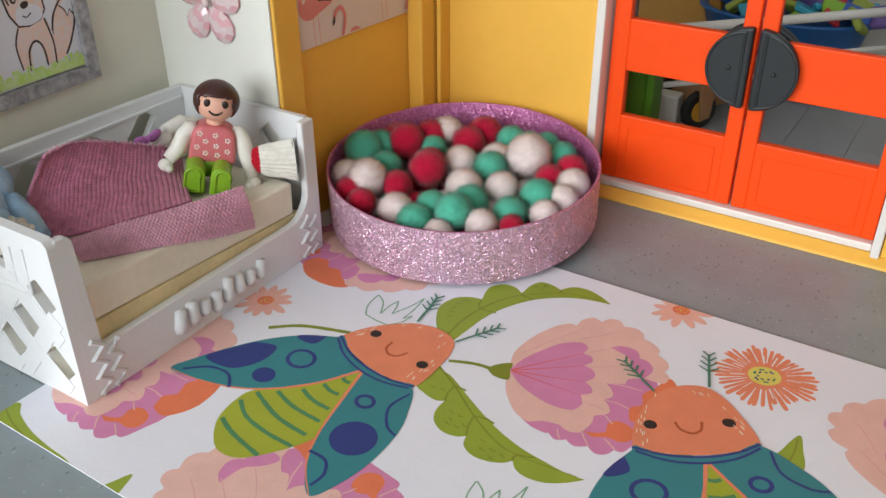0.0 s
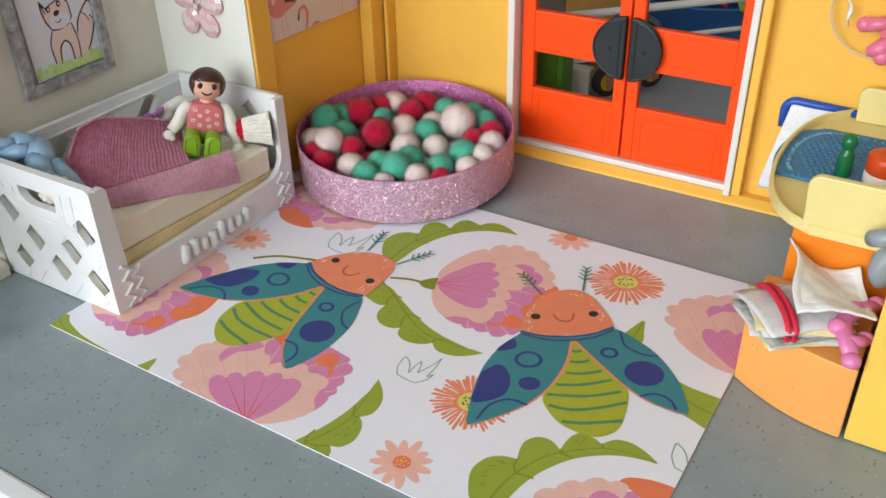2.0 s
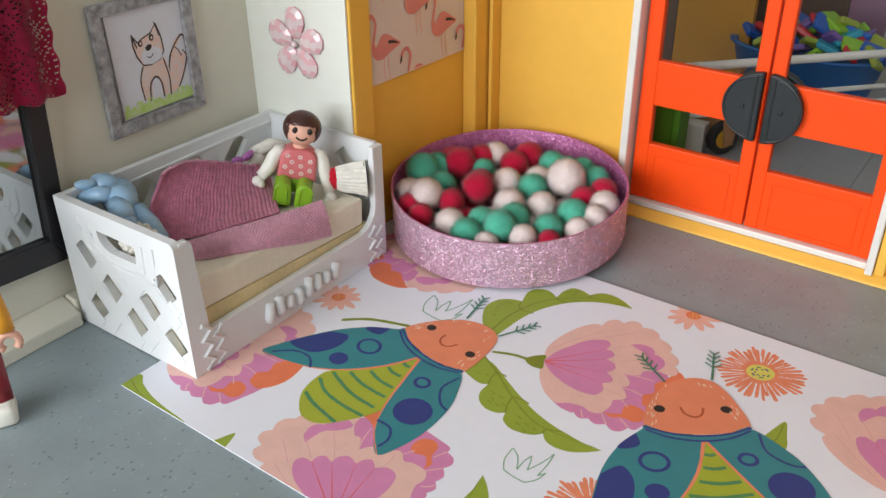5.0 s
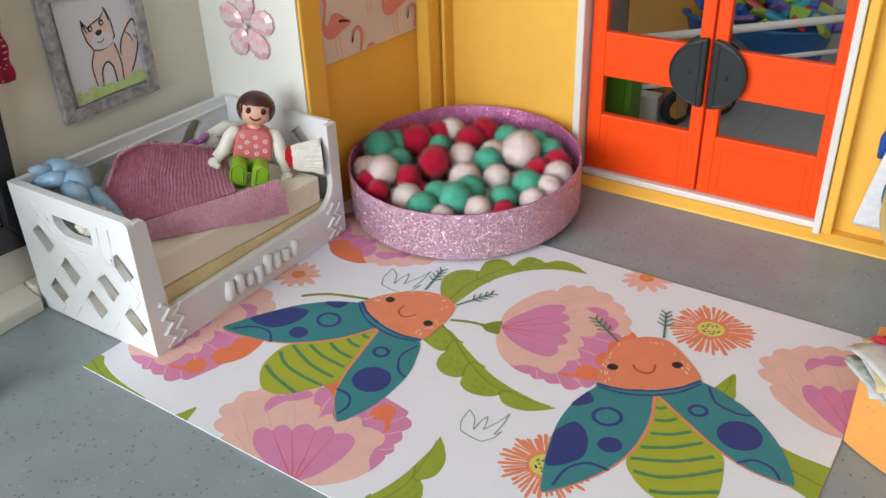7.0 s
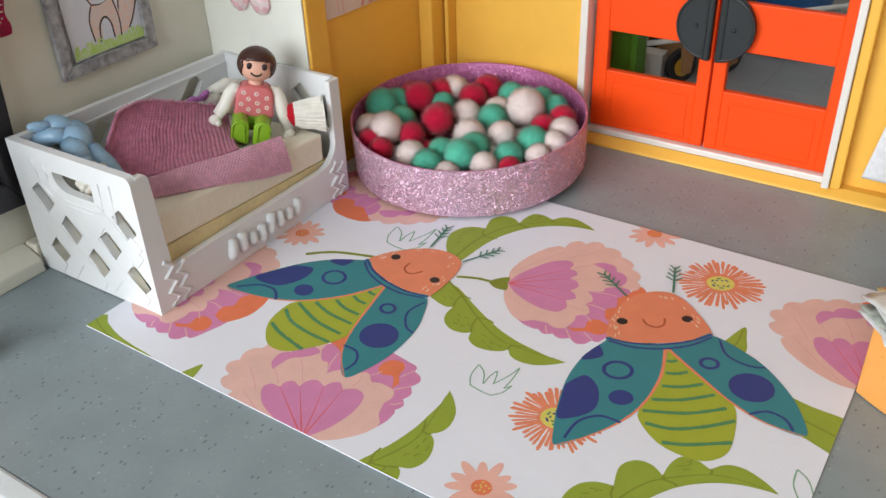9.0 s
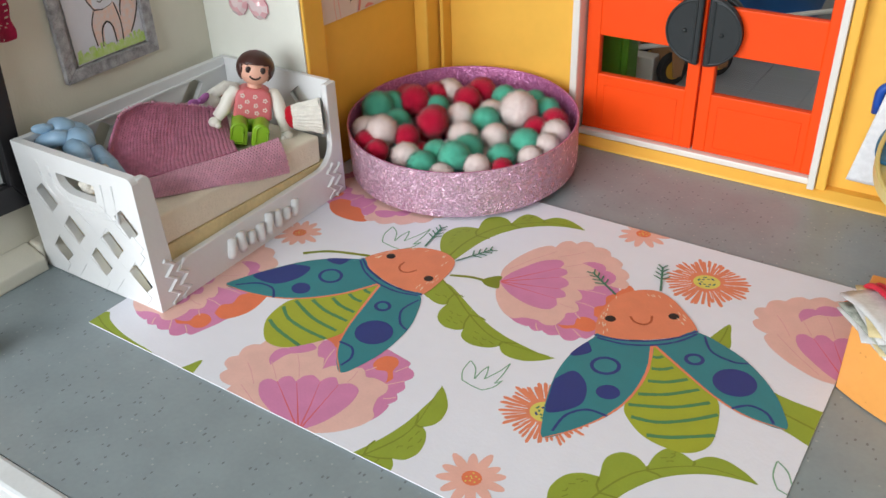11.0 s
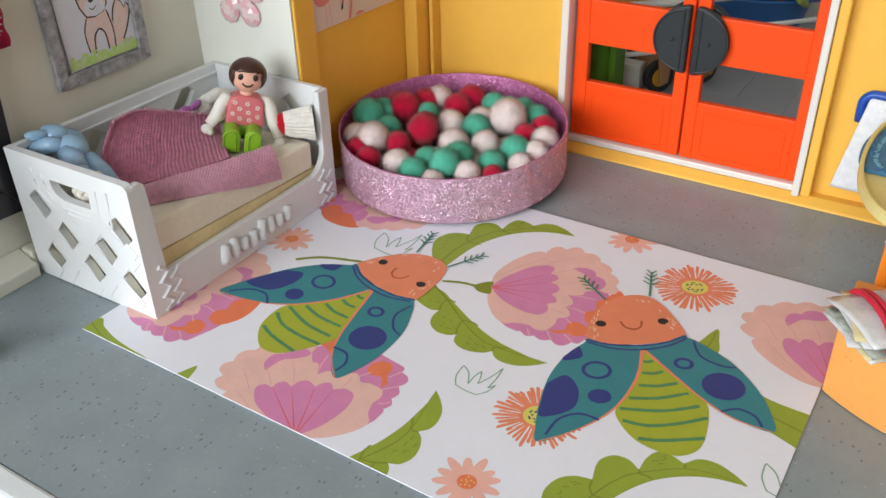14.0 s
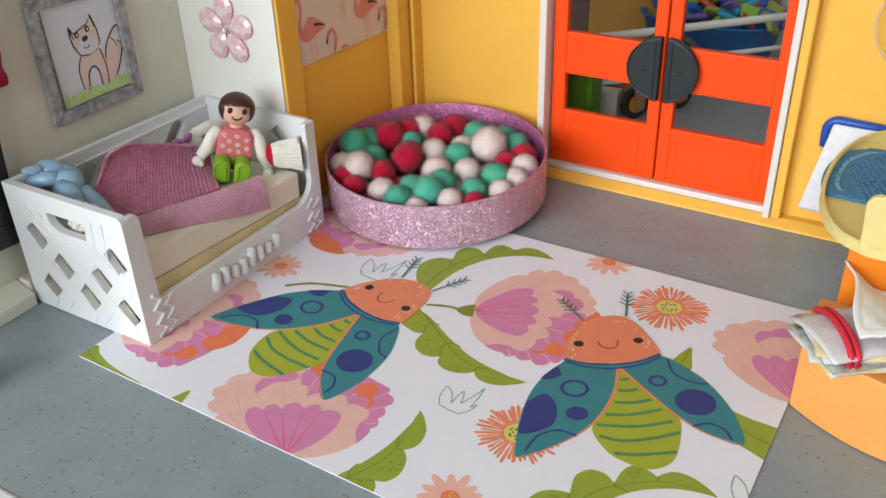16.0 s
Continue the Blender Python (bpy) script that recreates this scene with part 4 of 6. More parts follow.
HIGH = {(-44.0, -9.3), (-28.1, -28.3), (19.9, 19.8), (15.5, -32.4), (-11.4, -9.4), (-33.3, 7.5)}
for shade, color, balls, words in (("green", (0.13, 0.60, 0.43), GREEN_BALLS, "mint green fuzzy pompom in the glitter tub"),
                                   ("red", (0.66, 0.014, 0.062), RED_BALLS, "crimson red fuzzy pompom in the glitter tub"),
                                   ("pale", (0.98, 0.83, 0.80), PALE_BALLS, "pale pink fuzzy pompom in the glitter tub")):
    M["wool_" + shade] = fuzz(shade + "_wool", color)
    meshes = [pompom_mesh("pompom", M["wool_" + shade], n + 3 * len(shade)) for n in range(3)]
    for k, (px, py, d) in enumerate(balls):
        reach = math.hypot(px, py)
        if reach > 47.5:
            px, py = px * 47.5 / reach, py * 47.5 / reach
        z = 0.0172 + (0.0035 if (balls[k][0], balls[k][1]) in HIGH else 0.0) + random.uniform(-0.001, 0.001)
        ball_ob = new("pompom", meshes[k % 3])
        r = d / 2000 * 0.95
        ball_ob.matrix_world = Matrix.Translation(TUB @ OVAL @ Vector((px / 1000, py / 1000, z))) @ Euler((random.uniform(0, 6), random.uniform(0, 6), 0)).to_matrix().to_4x4() @ Matrix.Diagonal((r, r, r, 1))
        tagged(ball_ob, words, "pompom", "pompoms in the tub")
# the layer of balls below, which shows in the gaps
for k in range(26):
    a, rr = k * 2.4, 46 * math.sqrt((k + 0.5) / 26)
    shade = ("green", "red", "pale")[k % 3]
    low = new("pompom", next(o.data for o in bpy.data.objects if o.name.startswith("pompom") and o.data.materials[0] == M["wool_" + shade]))
    low.matrix_world = Matrix.Translation(TUB @ OVAL @ Vector((rr * math.cos(a) / 1000, rr * math.sin(a) / 1000, 0.0085))) @ Matrix.Diagonal((0.0066, 0.0066, 0.0066, 1))
    tagged(low, dict(green="mint green", red="crimson red", pale="pale pink")[shade] + " fuzzy pompom low in the glitter tub", "pompom", "pompoms in the tub")


# ---- bedding and toys on the bed ----
M["knit"] = material("pink_knit", (0.50, 0.175, 0.275), 0.85, 0, 0.22, 420, 0.45, 2600, sheen=0.25, specular=0.2)
M["knit_light"] = material("light_pink_knit", (0.68, 0.33, 0.45), 0.48, 0.0, 0.14, 420, 0.5, 2600, sheen=0.3)
M["skin"] = material("peach_plastic", (0.80, 0.45, 0.33), 0.4, 0, 0.02, 60)
M["hair"] = material("brown_plastic", (0.055, 0.018, 0.014), 0.33, 0, 0.05, 60)
M["shirt"] = material("rose_plastic", (0.66, 0.17, 0.18), 0.42, 0, 0.03, 60)
M["apple"] = material("apple_green_plastic", (0.24, 0.46, 0.02), 0.38, 0, 0.03, 60)
M["milk"] = material("milk_white_plastic", (0.82, 0.80, 0.72), 0.42, 0, 0.02, 60)
M["eye"] = material("dark_print", (0.025, 0.012, 0.010), 0.4)
M["sky_blue"] = material("light_blue_plastic", (0.30, 0.47, 0.64), 0.28, 0, 0.04, 60)
M["red_cloth"] = wool("red_cloth", (0.50, 0.015, 0.03))
M["white_knit"] = wool("white_knit", (0.80, 0.77, 0.70))
M["violet"] = material("violet_cloth", (0.48, 0.16, 0.46), 0.8, 0, 0.1, 200, 0.5)
M["cream_wool"] = fuzz("cream_wool", (0.80, 0.74, 0.62))

blanket = thing("blanket", Matrix(), "pink knitted doll blanket with a rumpled turned-over edge", "blanket")


def bent(points, t):
    """A smooth line through evenly spaced points."""
    x = min(max(t, 0.0), 1.0) * (len(points) - 1)
    i = min(int(x), len(points) - 2)
    a, b, c, d = (Vector(points[min(max(k, 0), len(points) - 1)]) for k in (i - 1, i, i + 1, i + 2))
    f = x - i
    return 0.5 * (2 * b + (c - a) * f + (2 * a - 5 * b + 4 * c - d) * f * f + (3 * b - a - 3 * c + d) * f ** 3)


BACK_TOP = [(-0.2675, 0.1625, 0.0612), (-0.2680, 0.1750, 0.0618), (-0.2672, 0.1880, 0.0572), (-0.2660, 0.2020, 0.0512), (-0.2640, 0.2180, 0.0440)]
BACK_LOW = [(-0.2555, 0.1462, 0.0405), (-0.2490, 0.1500, 0.0406), (-0.2425, 0.1600, 0.0406), (-0.2372, 0.1755, 0.0402), (-0.2330, 0.1930, 0.0392)]


def blanket_back(u, v):
    p = bent(BACK_TOP, u).lerp(bent(BACK_LOW, u), v)
    sag = math.sin(math.pi * v)
    p += Vector((-0.0012, -0.0052 * (1 - u) ** 4, -0.0024)) * sag
    p += Vector((0.0022, -0.0016, 0.0004)) * max(0.0, 1 - u / 0.09, 1 - v / 0.12) ** 2
    column = u * 36 + 0.5 * noise.noise(Vector((u * 4, v * 4, 1)))
    row = v * 30 + 0.9 * abs(2 * (column % 1.0) - 1) + 0.4 * noise.noise(Vector((u * 7, v * 3, 2)))
    rib = abs(math.sin(column * math.pi)) ** 0.7 * (0.62 + 0.38 * abs(math.sin(row * math.pi)))
    p += Vector((0.6, -0.5, 0.6)) * (0.00125 * rib + 0.0010 * noise.noise(Vector((u * 5, v * 4, 0))))
    p.z += 0.0006 * noise.noise(Vector((u * 40, 3, 0))) * max(0.0, 1 - v / 0.1)
    return p


EDGE_TOP = [(-0.2395, 0.1465, 0.0438), (-0.2355, 0.1615, 0.0434), (-0.2315, 0.1780, 0.0420), (-0.2275, 0.1945, 0.0410), (-0.2250, 0.2110, 0.0400)]
EDGE_LOW = [(-0.2335, 0.1460, 0.0388), (-0.2265, 0.1580, 0.0378), (-0.2200, 0.1710, 0.0366), (-0.2180, 0.1890, 0.0312), (-0.2178, 0.2080, 0.0262)]


def blanket_edge(u, v):
    w = (v - 0.22) / 0.78
    top, low = bent(EDGE_TOP, u), bent(EDGE_LOW, u)
    if w < 0:
        p = top + Vector((-0.0050, 0.0014, -0.0046)) * (-w / 0.28) ** 1.4
    else:
        p = top.lerp(low, w) + Vector((0.0022, -0.0014, 0.0014)) * math.sin(math.pi * min(1.0, w)) ** 0.8
    row = v * 15
    stitch = math.sin(u * 2 * math.pi * 44 + math.pi * (int(row) % 2)) * math.sin(math.pi * (row % 1.0))
    p += Vector((0.6, -0.45, 0.65)) * (0.00085 * stitch + 0.0008 * noise.noise(Vector((u * 6, v * 3, 4))))
    p.y += 0.0005 * noise.noise(Vector((v * 30, 7, 0))) * max(0.0, (u - 0.95) / 0.05)
    return p


def thickened(own, thick):
    """Gives a sheet an even thickness: a shifted lower copy, closed along the rim."""
    own.normal_update()
    upper = list(own.verts)
    faces, rim = list(own.faces), [e for e in own.edges if e.is_boundary]
    low = {v: own.verts.new(v.co - v.normal * thick) for v in upper}
    for f in faces:
        own.faces.new([low[v] for v in reversed(f.verts)])
    for e in rim:
        a, b = e.verts
        own.faces.new((a, b, low[b], low[a]))
    bmesh.ops.recalc_face_normals(own, faces=own.faces[:])
    return own


part("turned_back_panel", thickened(sheet(blanket_back, 400, 180), 0.0007), M["knit"], blanket, smooth=True)
part("turned_over_edge", thickened(sheet(blanket_edge, 320, 110), 0.0006), M["knit_light"], blanket, "lighter purl side of the pink knit", smooth=True)
fringe = bmesh.new()
for k in range(150):
    p = blanket_back(k / 149, 0)
    q = p + Vector((random.uniform(-0.001, 0.001), random.uniform(-0.001, 0.001), random.uniform(0.0002, 0.0011)))
    tube([p, p.lerp(q, 0.6) + Vector((0.0003, 0, 0)), q], 0.00028, 5, fringe)
part("frayed_rim", fringe, M["knit_light"], blanket, kind="stuff")


def rounded(outline, depth0, depth1, bevel, m, bm):
    """A bevelled slab added to bm; returns its faces."""
    n = len(bm.faces)
    joined(bm, prism(outline, depth0, depth1, bevel, None, 4), m)
    bm.faces.ensure_lookup_table()
    return bm.faces[n:]


def painted(bm, start, slot_index, smooth=True):
    bm.faces.ensure_lookup_table()
    for f in bm.faces[start:]:
        f.material_index, f.smooth = slot_index, smooth


def sitting_doll(at, turn):
    """A seated toy figure in one mesh; it looks towards its own -y."""
    bm = bmesh.new()
    mm = 0.001
    def add(other, slot_index, smooth=True):
        n = len(bm.faces)
        joined(bm, other)
        painted(bm, n, slot_index, smooth)
    # trunk
    trunk = prism([(-8.9 * mm, 0), (8.9 * mm, 0), (7.9 * mm, 12.2 * mm), (5.0 * mm, 14.8 * mm), (-5.0 * mm, 14.8 * mm), (-7.9 * mm, 12.2 * mm)], -4.8 * mm, 4.8 * mm, 1.6 * mm, FACE_Y, 4)
    bmesh.ops.translate(trunk, vec=(0, 0, 9.0 * mm), verts=trunk.verts[:])
    add(trunk, 0)
    # hips and legs
    add(ball(0, -0.6 * mm, 6.6 * mm, 8.0 * mm, 5.2 * mm, 4.8 * mm), 1)
    for s in (-1, 1):
        leg = prism([(-3.7 * mm, 0), (3.7 * mm, 0), (3.6 * mm, 7.4 * mm)] + arc(0, 7.4 * mm, 3.6 * mm, 0, 180, 10)[1:-1] + [(-3.6 * mm, 7.4 * mm)], 0, 14.4 * mm, 0.8 * mm, FACE_Y, 3)
        bmesh.ops.transform(leg, matrix=Matrix.Translation(((s * 5.0 - 0.9) * mm, 0, 0.2 * mm)) @ Matrix.Rotation(radians(-2 * s), 4, "Z"), verts=leg.verts[:])
        add(leg, 1)
        sole = tube([((s * 5.5 - 0.9) * mm + q[0] * mm, -14.45 * mm, q[1] * mm) for q in arc(0, 7.6, 2.7, -6, 186, 12) + [(-2.8, 1.4), (2.8, 1.4), (2.7, 7.2)]], 0.55 * mm, 8)
        add(sole, 1)
    # arms
    for s, hx, hz in ((-1, -18.6, 5.4), (1, 18.2, 1.8)):
        add(tube([(s * 6.6 * mm, 0.6 * mm, 21.2 * mm), (s * 8.8 * mm, 0.2 * mm, 20.8 * mm), (s * 10.6 * mm, -0.4 * mm, 18.0 * mm), (s * 13.0 * mm, -1.6 * mm, 12.0 * mm), (hx * 0.86 * mm, -3.4 * mm, (hz + 3.0) * mm)], [2.2 * mm, 2.9 * mm, 3.2 * mm, 3.1 * mm, 2.5 * mm], 16), 2)
        add(ball(hx * 0.90 * mm, -4.2 * mm, (hz + 0.8) * mm, 2.9 * mm, 2.6 * mm, 2.7 * mm, 14, 10), 2)
        add(ball((hx * 0.90 - 1.6 * s) * mm, -6.0 * mm, (hz + 0.2) * mm, 1.5 * mm, 1.5 * mm, 1.5 * mm, 12, 8), 2)
    # neck and head
    add(tube([(0, 0, 22.5 * mm), (0, 0, 26.0 * mm)], 3.2 * mm, 16), 3)
    hz = 31.8
    add(ball(0, 0, hz * mm, 7.4 * mm, 7.1 * mm, 7.0 * mm, 28, 18), 3)
    hair = ball(0, 0.6 * mm, (hz + 0.7) * mm, 8.6 * mm, 8.2 * mm, 7.9 * mm, 60, 40)
    gone = [f for f in hair.faces if (lambda c: c.y < -1.0 * mm and c.z < (hz + 4.3 - 0.30 * (c.x / mm / 4) ** 2) * mm and abs(c.x) < 6.6 * mm)(f.calc_center_median())
            or f.calc_center_median().z < (hz - 5.0) * mm]
    bmesh.ops.delete(hair, geom=gone, context="FACES")
    bmesh.ops.solidify(hair, geom=hair.faces[:], thickness=1.1 * mm)
    add(hair, 4)
    for s in (-1, 1):
        add(ball(s * 3.2 * mm, -6.25 * mm, (hz + 1.7) * mm, 1.3 * mm, 0.6 * mm, 1.5 * mm, 14, 10), 5)
    add(tube([(q[0] * mm, -(6.75 - abs(q[0]) * 0.12) * mm, q[1] * mm) for q in arc(0, hz - 0.5, 2.3, 195, 345, 10, 1.9)], 0.5 * mm, 6), 5)
    # small printed blossoms on the shirt
    for fx, fz in ((-5.0, 20.6), (0.6, 20.4), (5.2, 18.8), (-2.8, 17.8), (1.2, 16.2), (-5.8, 15.2), (-2.6, 13.0), (5.4, 14.4), (1.8, 12.6)):
        for k in range(5):
            a = 2 * math.pi * k / 5
            add(ball((fx + 0.75 * math.cos(a)) * mm, -4.82 * mm, (fz + 0.75 * math.sin(a)) * mm, 0.38 * mm, 0.12 * mm, 0.38 * mm, 8, 6), 2)
    ob = part("toy_figure", bm, [M["shirt"], M["apple"], M["milk"], M["skin"], M["hair"], M["eye"]])
    ob.matrix_world = Matrix.Translation(at) @ pose(0, 0, 0, -1.4, 0, turn) @ Matrix.Rotation(radians(11.4), 4, "Y")
    return tagged(ob, "seated toy figure with brown hair, rose shirt and green legs", "toy figure")


sitting_doll((-0.2464, 0.2156, 0.0354), 43)

pillow = thing("pillow", Matrix(), "white ribbed knit doll hat with a red end on the mattress", "doll hat")
def pillow_cloth(u, v):
    """A knit tube that flares from its gathered red end."""
    a = v * 2 * math.pi
    way = Vector((-0.2330, 0.2255, 0.0430)).lerp(Vector((-0.2210, 0.2372, 0.0418)), u)
    r = (0.0052 + 0.0046 * u ** 0.8) * min(1.0, 0.25 + (u / 0.10) ** 0.5) * (1 + 0.035 * math.sin(a * 24) * min(1.0, u * 3))
    p = way + Vector((-0.70, 0.70, 0.0)) * (0.78 * r * math.cos(a)) + Vector((-0.05, -0.05, 0.98)) * (r * 0.86 * math.sin(a))
    return p + Vector((1, 1, 1)) * 0.0005 * noise.noise(Vector((u * 4, math.cos(a) * 2, math.sin(a) * 2)))
cloth = sheet(pillow_cloth, 40, 240)
bmesh.ops.remove_doubles(cloth, verts=cloth.verts[:], dist=0.000002)
for f in cloth.faces:
    f.material_index = 1 if f.calc_center_median().xy.dot((0.716, 0.698)) < -0.0062 else 0
part("cover", cloth, [M["white_knit"], M["red_cloth"]], pillow, smooth=True)
fill = prism([(0.0078 * math.cos(k * 0.26), 0.0088 * math.sin(k * 0.26)) for k in range(24)], 0, 0.0004)
bmesh.ops.transform(fill, matrix=Matrix.Translation((-0.2214, 0.2368, 0.0418)) @ pose(0, 0, 0, 90, 0, 136), verts=fill.verts[:])
part("lining", fill, M["white_knit"], pillow)

plush = bmesh.new()
ball(-0.2755, 0.2270, 0.0420, 0.0085, 0.0110, 0.0075, bm=plush)
ball(-0.2720, 0.2160, 0.0455, 0.0050, 0.0060, 0.0046, bm=plush)
tube([(-0.2720, 0.2180, 0.0490), (-0.2700, 0.2260, 0.0510), (-0.2660, 0.2340, 0.0480)], [0.0026, 0.0030, 0.0024], 12, plush)
tagged(part("plush_toy", plush, M["white_knit"], smooth=True), "white soft plush toy lying behind the blanket", "plush toy")
bow = bmesh.new()
for s in (-1, 1):
    ball(-0.2695, 0.2080 + 0.0032 * s, 0.0505, 0.0014, 0.0036, 0.0019, 14, 10, pose(0, 0, 0, 18 * s), bm=bow)
ball(-0.2690, 0.2080, 0.0505, 0.0013, bm=bow)
tagged(part("ribbon_bow", bow, M["violet"], smooth=True), "small violet ribbon bow beside the blanket", "ribbon bow")

knots = bmesh.new()
for k in range(70):
    a, h = 2.4 * k, 1 - 2 * (k + 0.5) / 70
    r = math.sqrt(1 - h * h)
    ball(0.80 * r * math.cos(a), 0.80 * r * math.sin(a), 0.80 * h, random.uniform(0.20, 0.32), random.uniform(0.18, 0.28), random.uniform(0.18, 0.28), 10, 7, bm=knots)
wool_ball = part("wool_ball", knots, M["white_knit"], smooth=True)
wool_ball.matrix_world = Matrix.Translation((-0.2545, 0.1375, 0.0448)) @ Matrix.Diagonal((0.0082, 0.0082, 0.0072, 1))
tagged(wool_ball, "cream fluffy wool ball lying inside the crate", "wool ball")

blue = bmesh.new()
ball(-0.2790, 0.1475, 0.0535, 0.0085, 0.0075, 0.0075, m=pose(0, 0, 0, 0, 10, -20), bm=blue)
ball(-0.2815, 0.1440, 0.0600, 0.0062, 0.0050, 0.0042, m=pose(0, 0, 0, 0, 15, 30), bm=blue)
ball(-0.2822, 0.1360, 0.0625, 0.0046, 0.0020, 0.0022, 14, 10, pose(0, 0, 0, 0, 10, 65), blue)
tube([(-0.2720, 0.1400, 0.0590), (-0.2765, 0.1375, 0.0592), (-0.2810, 0.1355, 0.0572), (-0.2845, 0.1345, 0.0548), (-0.2855, 0.1350, 0.0535)], [0.0030, 0.0034, 0.0036, 0.0034, 0.0022], 16, blue)
ball(-0.2700, 0.1430, 0.0560, 0.0070, 0.0062, 0.0062, m=pose(0, 0, 0, 0, 30, -15), bm=blue)
tube([(-0.2690, 0.1400, 0.0555), (-0.2640, 0.1375, 0.0540), (-0.2600, 0.1365, 0.0515)], [0.0050, 0.0052, 0.0044], 16, blue)
ball(-0.2598, 0.1362, 0.0512, 0.0046, 0.0044, 0.0042, bm=blue)
tube([(-0.2640, 0.1440, 0.0520), (-0.2560, 0.1440, 0.0480), (-0.2480, 0.1425, 0.0445)], [0.0048, 0.0044, 0.0036], 14, blue)
tagged(part("toy_animal", blue, M["sky_blue"], smooth=True), "glossy light blue plastic toy animal lying on the bed end", "toy animal")


# ---- pictures and hangings on the toy walls ----
M["grey_wood"] = material("grey_weathered_wood", (0.40, 0.39, 0.40), 0.7, 0, 0.20, 260, 0.8, 700, second=(0.17, 0.165, 0.17))
M["drawing_paper"] = material("drawing_paper", (0.74, 0.74, 0.80), 0.7, 0, 0.02, 60)
M["gem"] = material("pink_gem", (1.0, 0.58, 0.62), 0.05, 0, 0.03, 60, coat=0.8, transmission=0.2)
# darker and paler copies of the gem pink, for painted facet shading
M["gem_shade_rim"] = material("shade_rim_gem", (0.90, 0.36, 0.44), 0.05, 0, 0.03, 60, coat=0.8, transmission=0.2)
M["gem_pale_glint"] = material("pale_glint_gem", (1.0, 0.80, 0.81), 0.04, 0, 0.03, 60, coat=0.8, transmission=0.2)
INKS.update(paper_white=flat("white_pencil", (0.74, 0.74, 0.80), 0.8), fox=material("fox_pencil", (0.70, 0.46, 0.36), 0.8, 0, 0.22, 500, second=(0.74, 0.66, 0.66)), pencil=flat("dark_pencil", (0.05, 0.035, 0.03), 0.8), grass=material("grass_pencil", (0.40, 0.60, 0.10), 0.8, 0, 0.15, 500, second=(0.62, 0.72, 0.42)), flamingo=flat("flamingo_ink", (0.70, 0.23, 0.22)),
            flesh=flat("pale_flamingo_ink", (0.74, 0.36, 0.32)))
INK_ORDER = list(INKS)
WALL_X = -0.2970
picture = thing("picture_frame", Matrix.Translation((WALL_X, 0, 0)), "grey weathered wooden frame holding a pencil drawing on white paper", "picture frame")
FY0, FY1, FZ0, FZ1, FW = 0.1605, 0.2115, 0.0700, 0.1265, 0.0053
for outline in ([(FY0, FZ0), (FY1, FZ0), (FY1 - FW, FZ0 + FW), (FY0 + FW, FZ0 + FW)], [(FY0, FZ1), (FY0 + FW, FZ1 - FW), (FY1 - FW, FZ1 - FW), (FY1, FZ1)],
                [(FY0, FZ0), (FY0 + FW, FZ0 + FW), (FY0 + FW, FZ1 - FW), (FY0, FZ1)], [(FY1, FZ0), (FY1, FZ1), (FY1 - FW, FZ1 - FW), (FY1 - FW, FZ0 + FW)]):
    part("frame_bar", prism(outline, 0.0003, 0.0030, 0.0004, FACE_X), M["grey_wood"], picture)
part("backing", box(0.0001, 0.0004, FY0 + 0.002, FY1 - 0.002, FZ0 + 0.002, FZ1 - 0.002), M["grey_wood"], picture)
drawing = part("drawing", prism([(0.1690, 0.0755), (0.2060, 0.0765), (0.2075, 0.1200), (0.1680, 0.1215)], 0.0005, 0.0008, 0, FACE_X), M["drawing_paper"], picture, "white drawing paper")
d = Motif(0, 0, 0, level=1, limits=rectangle(0.1685, 0.2072, 0.0760, 0.1212), base=0.00082, plane=FACE_X)
d.fill(curve((194.5, 80.5), (197, 95), (201, 103), (205.6, 104.6), (206.2, 95), (203, 86), (199, 81.5), (194.5, 80.5)), "fox")
d.fill([(201.2, 100), (205.6, 104.6), (206.3, 96), (204.6, 97.6), (203.6, 95.6), (202.8, 98.4)], "paper_white")
d.line([(200.6, 100), (202.4, 98.2), (203.4, 95.4), (204.6, 97.8), (206.2, 95.4)], 0.6, "pencil")
d.line(curve((195.5, 90), (198, 98), (205.4, 104.6), (206.2, 95), (203, 87), (199.6, 82)), 0.8, "pencil")
d.fill(curve((180.4, 82), (180.6, 92), (183, 97), (190, 99), (195, 95), (196, 84), (194, 80.5), (191, 81), (189.5, 88.8), (186, 88), (184.4, 80), (180.4, 82)), "fox")
d.line(curve((180.8, 81), (180.2, 90), (182.6, 96)), 0.7, "pencil")
d.line(curve((183.8, 80), (184.8, 87), (188, 90), (190.6, 87), (191, 80)), 0.8, "pencil")
d.line(curve((194.6, 79.6), (195.2, 88), (193.6, 97)), 0.7, "pencil")
d.fill(curve((179.6, 110), (181.6, 106), (184, 107.4), (189.4, 109.4), (192.4, 112.4), (194.4, 105), (194.2, 99), (189, 96.0), (183.4, 96.4), (180, 102), (179.6, 110)), "fox")
d.line([(179.6, 110), (181.8, 106.6), (184, 107.6), (189.2, 109.2), (192.4, 112.6), (194.2, 106), (194.6, 100), (192, 97), (187, 95.8), (183, 96.4), (180.4, 101), (179.4, 106), (179.6, 110)], 0.7, "pencil")
d.fill(curve((182.4, 98.6), (183.4, 102), (186, 103.4), (190, 103), (193.4, 100.6), (192.6, 97.4), (188, 96), (184, 96.8), (182.4, 98.6)), "paper_white")
for ex, ez in ((183.2, 106.0), (189.2, 107.2)):
    d.fill(oval(ex, ez, 1.25, 1.5), "pencil")
    d.fill(oval(ex + 0.2, ez - 0.1, 0.5, 0.7, 12), "fox")
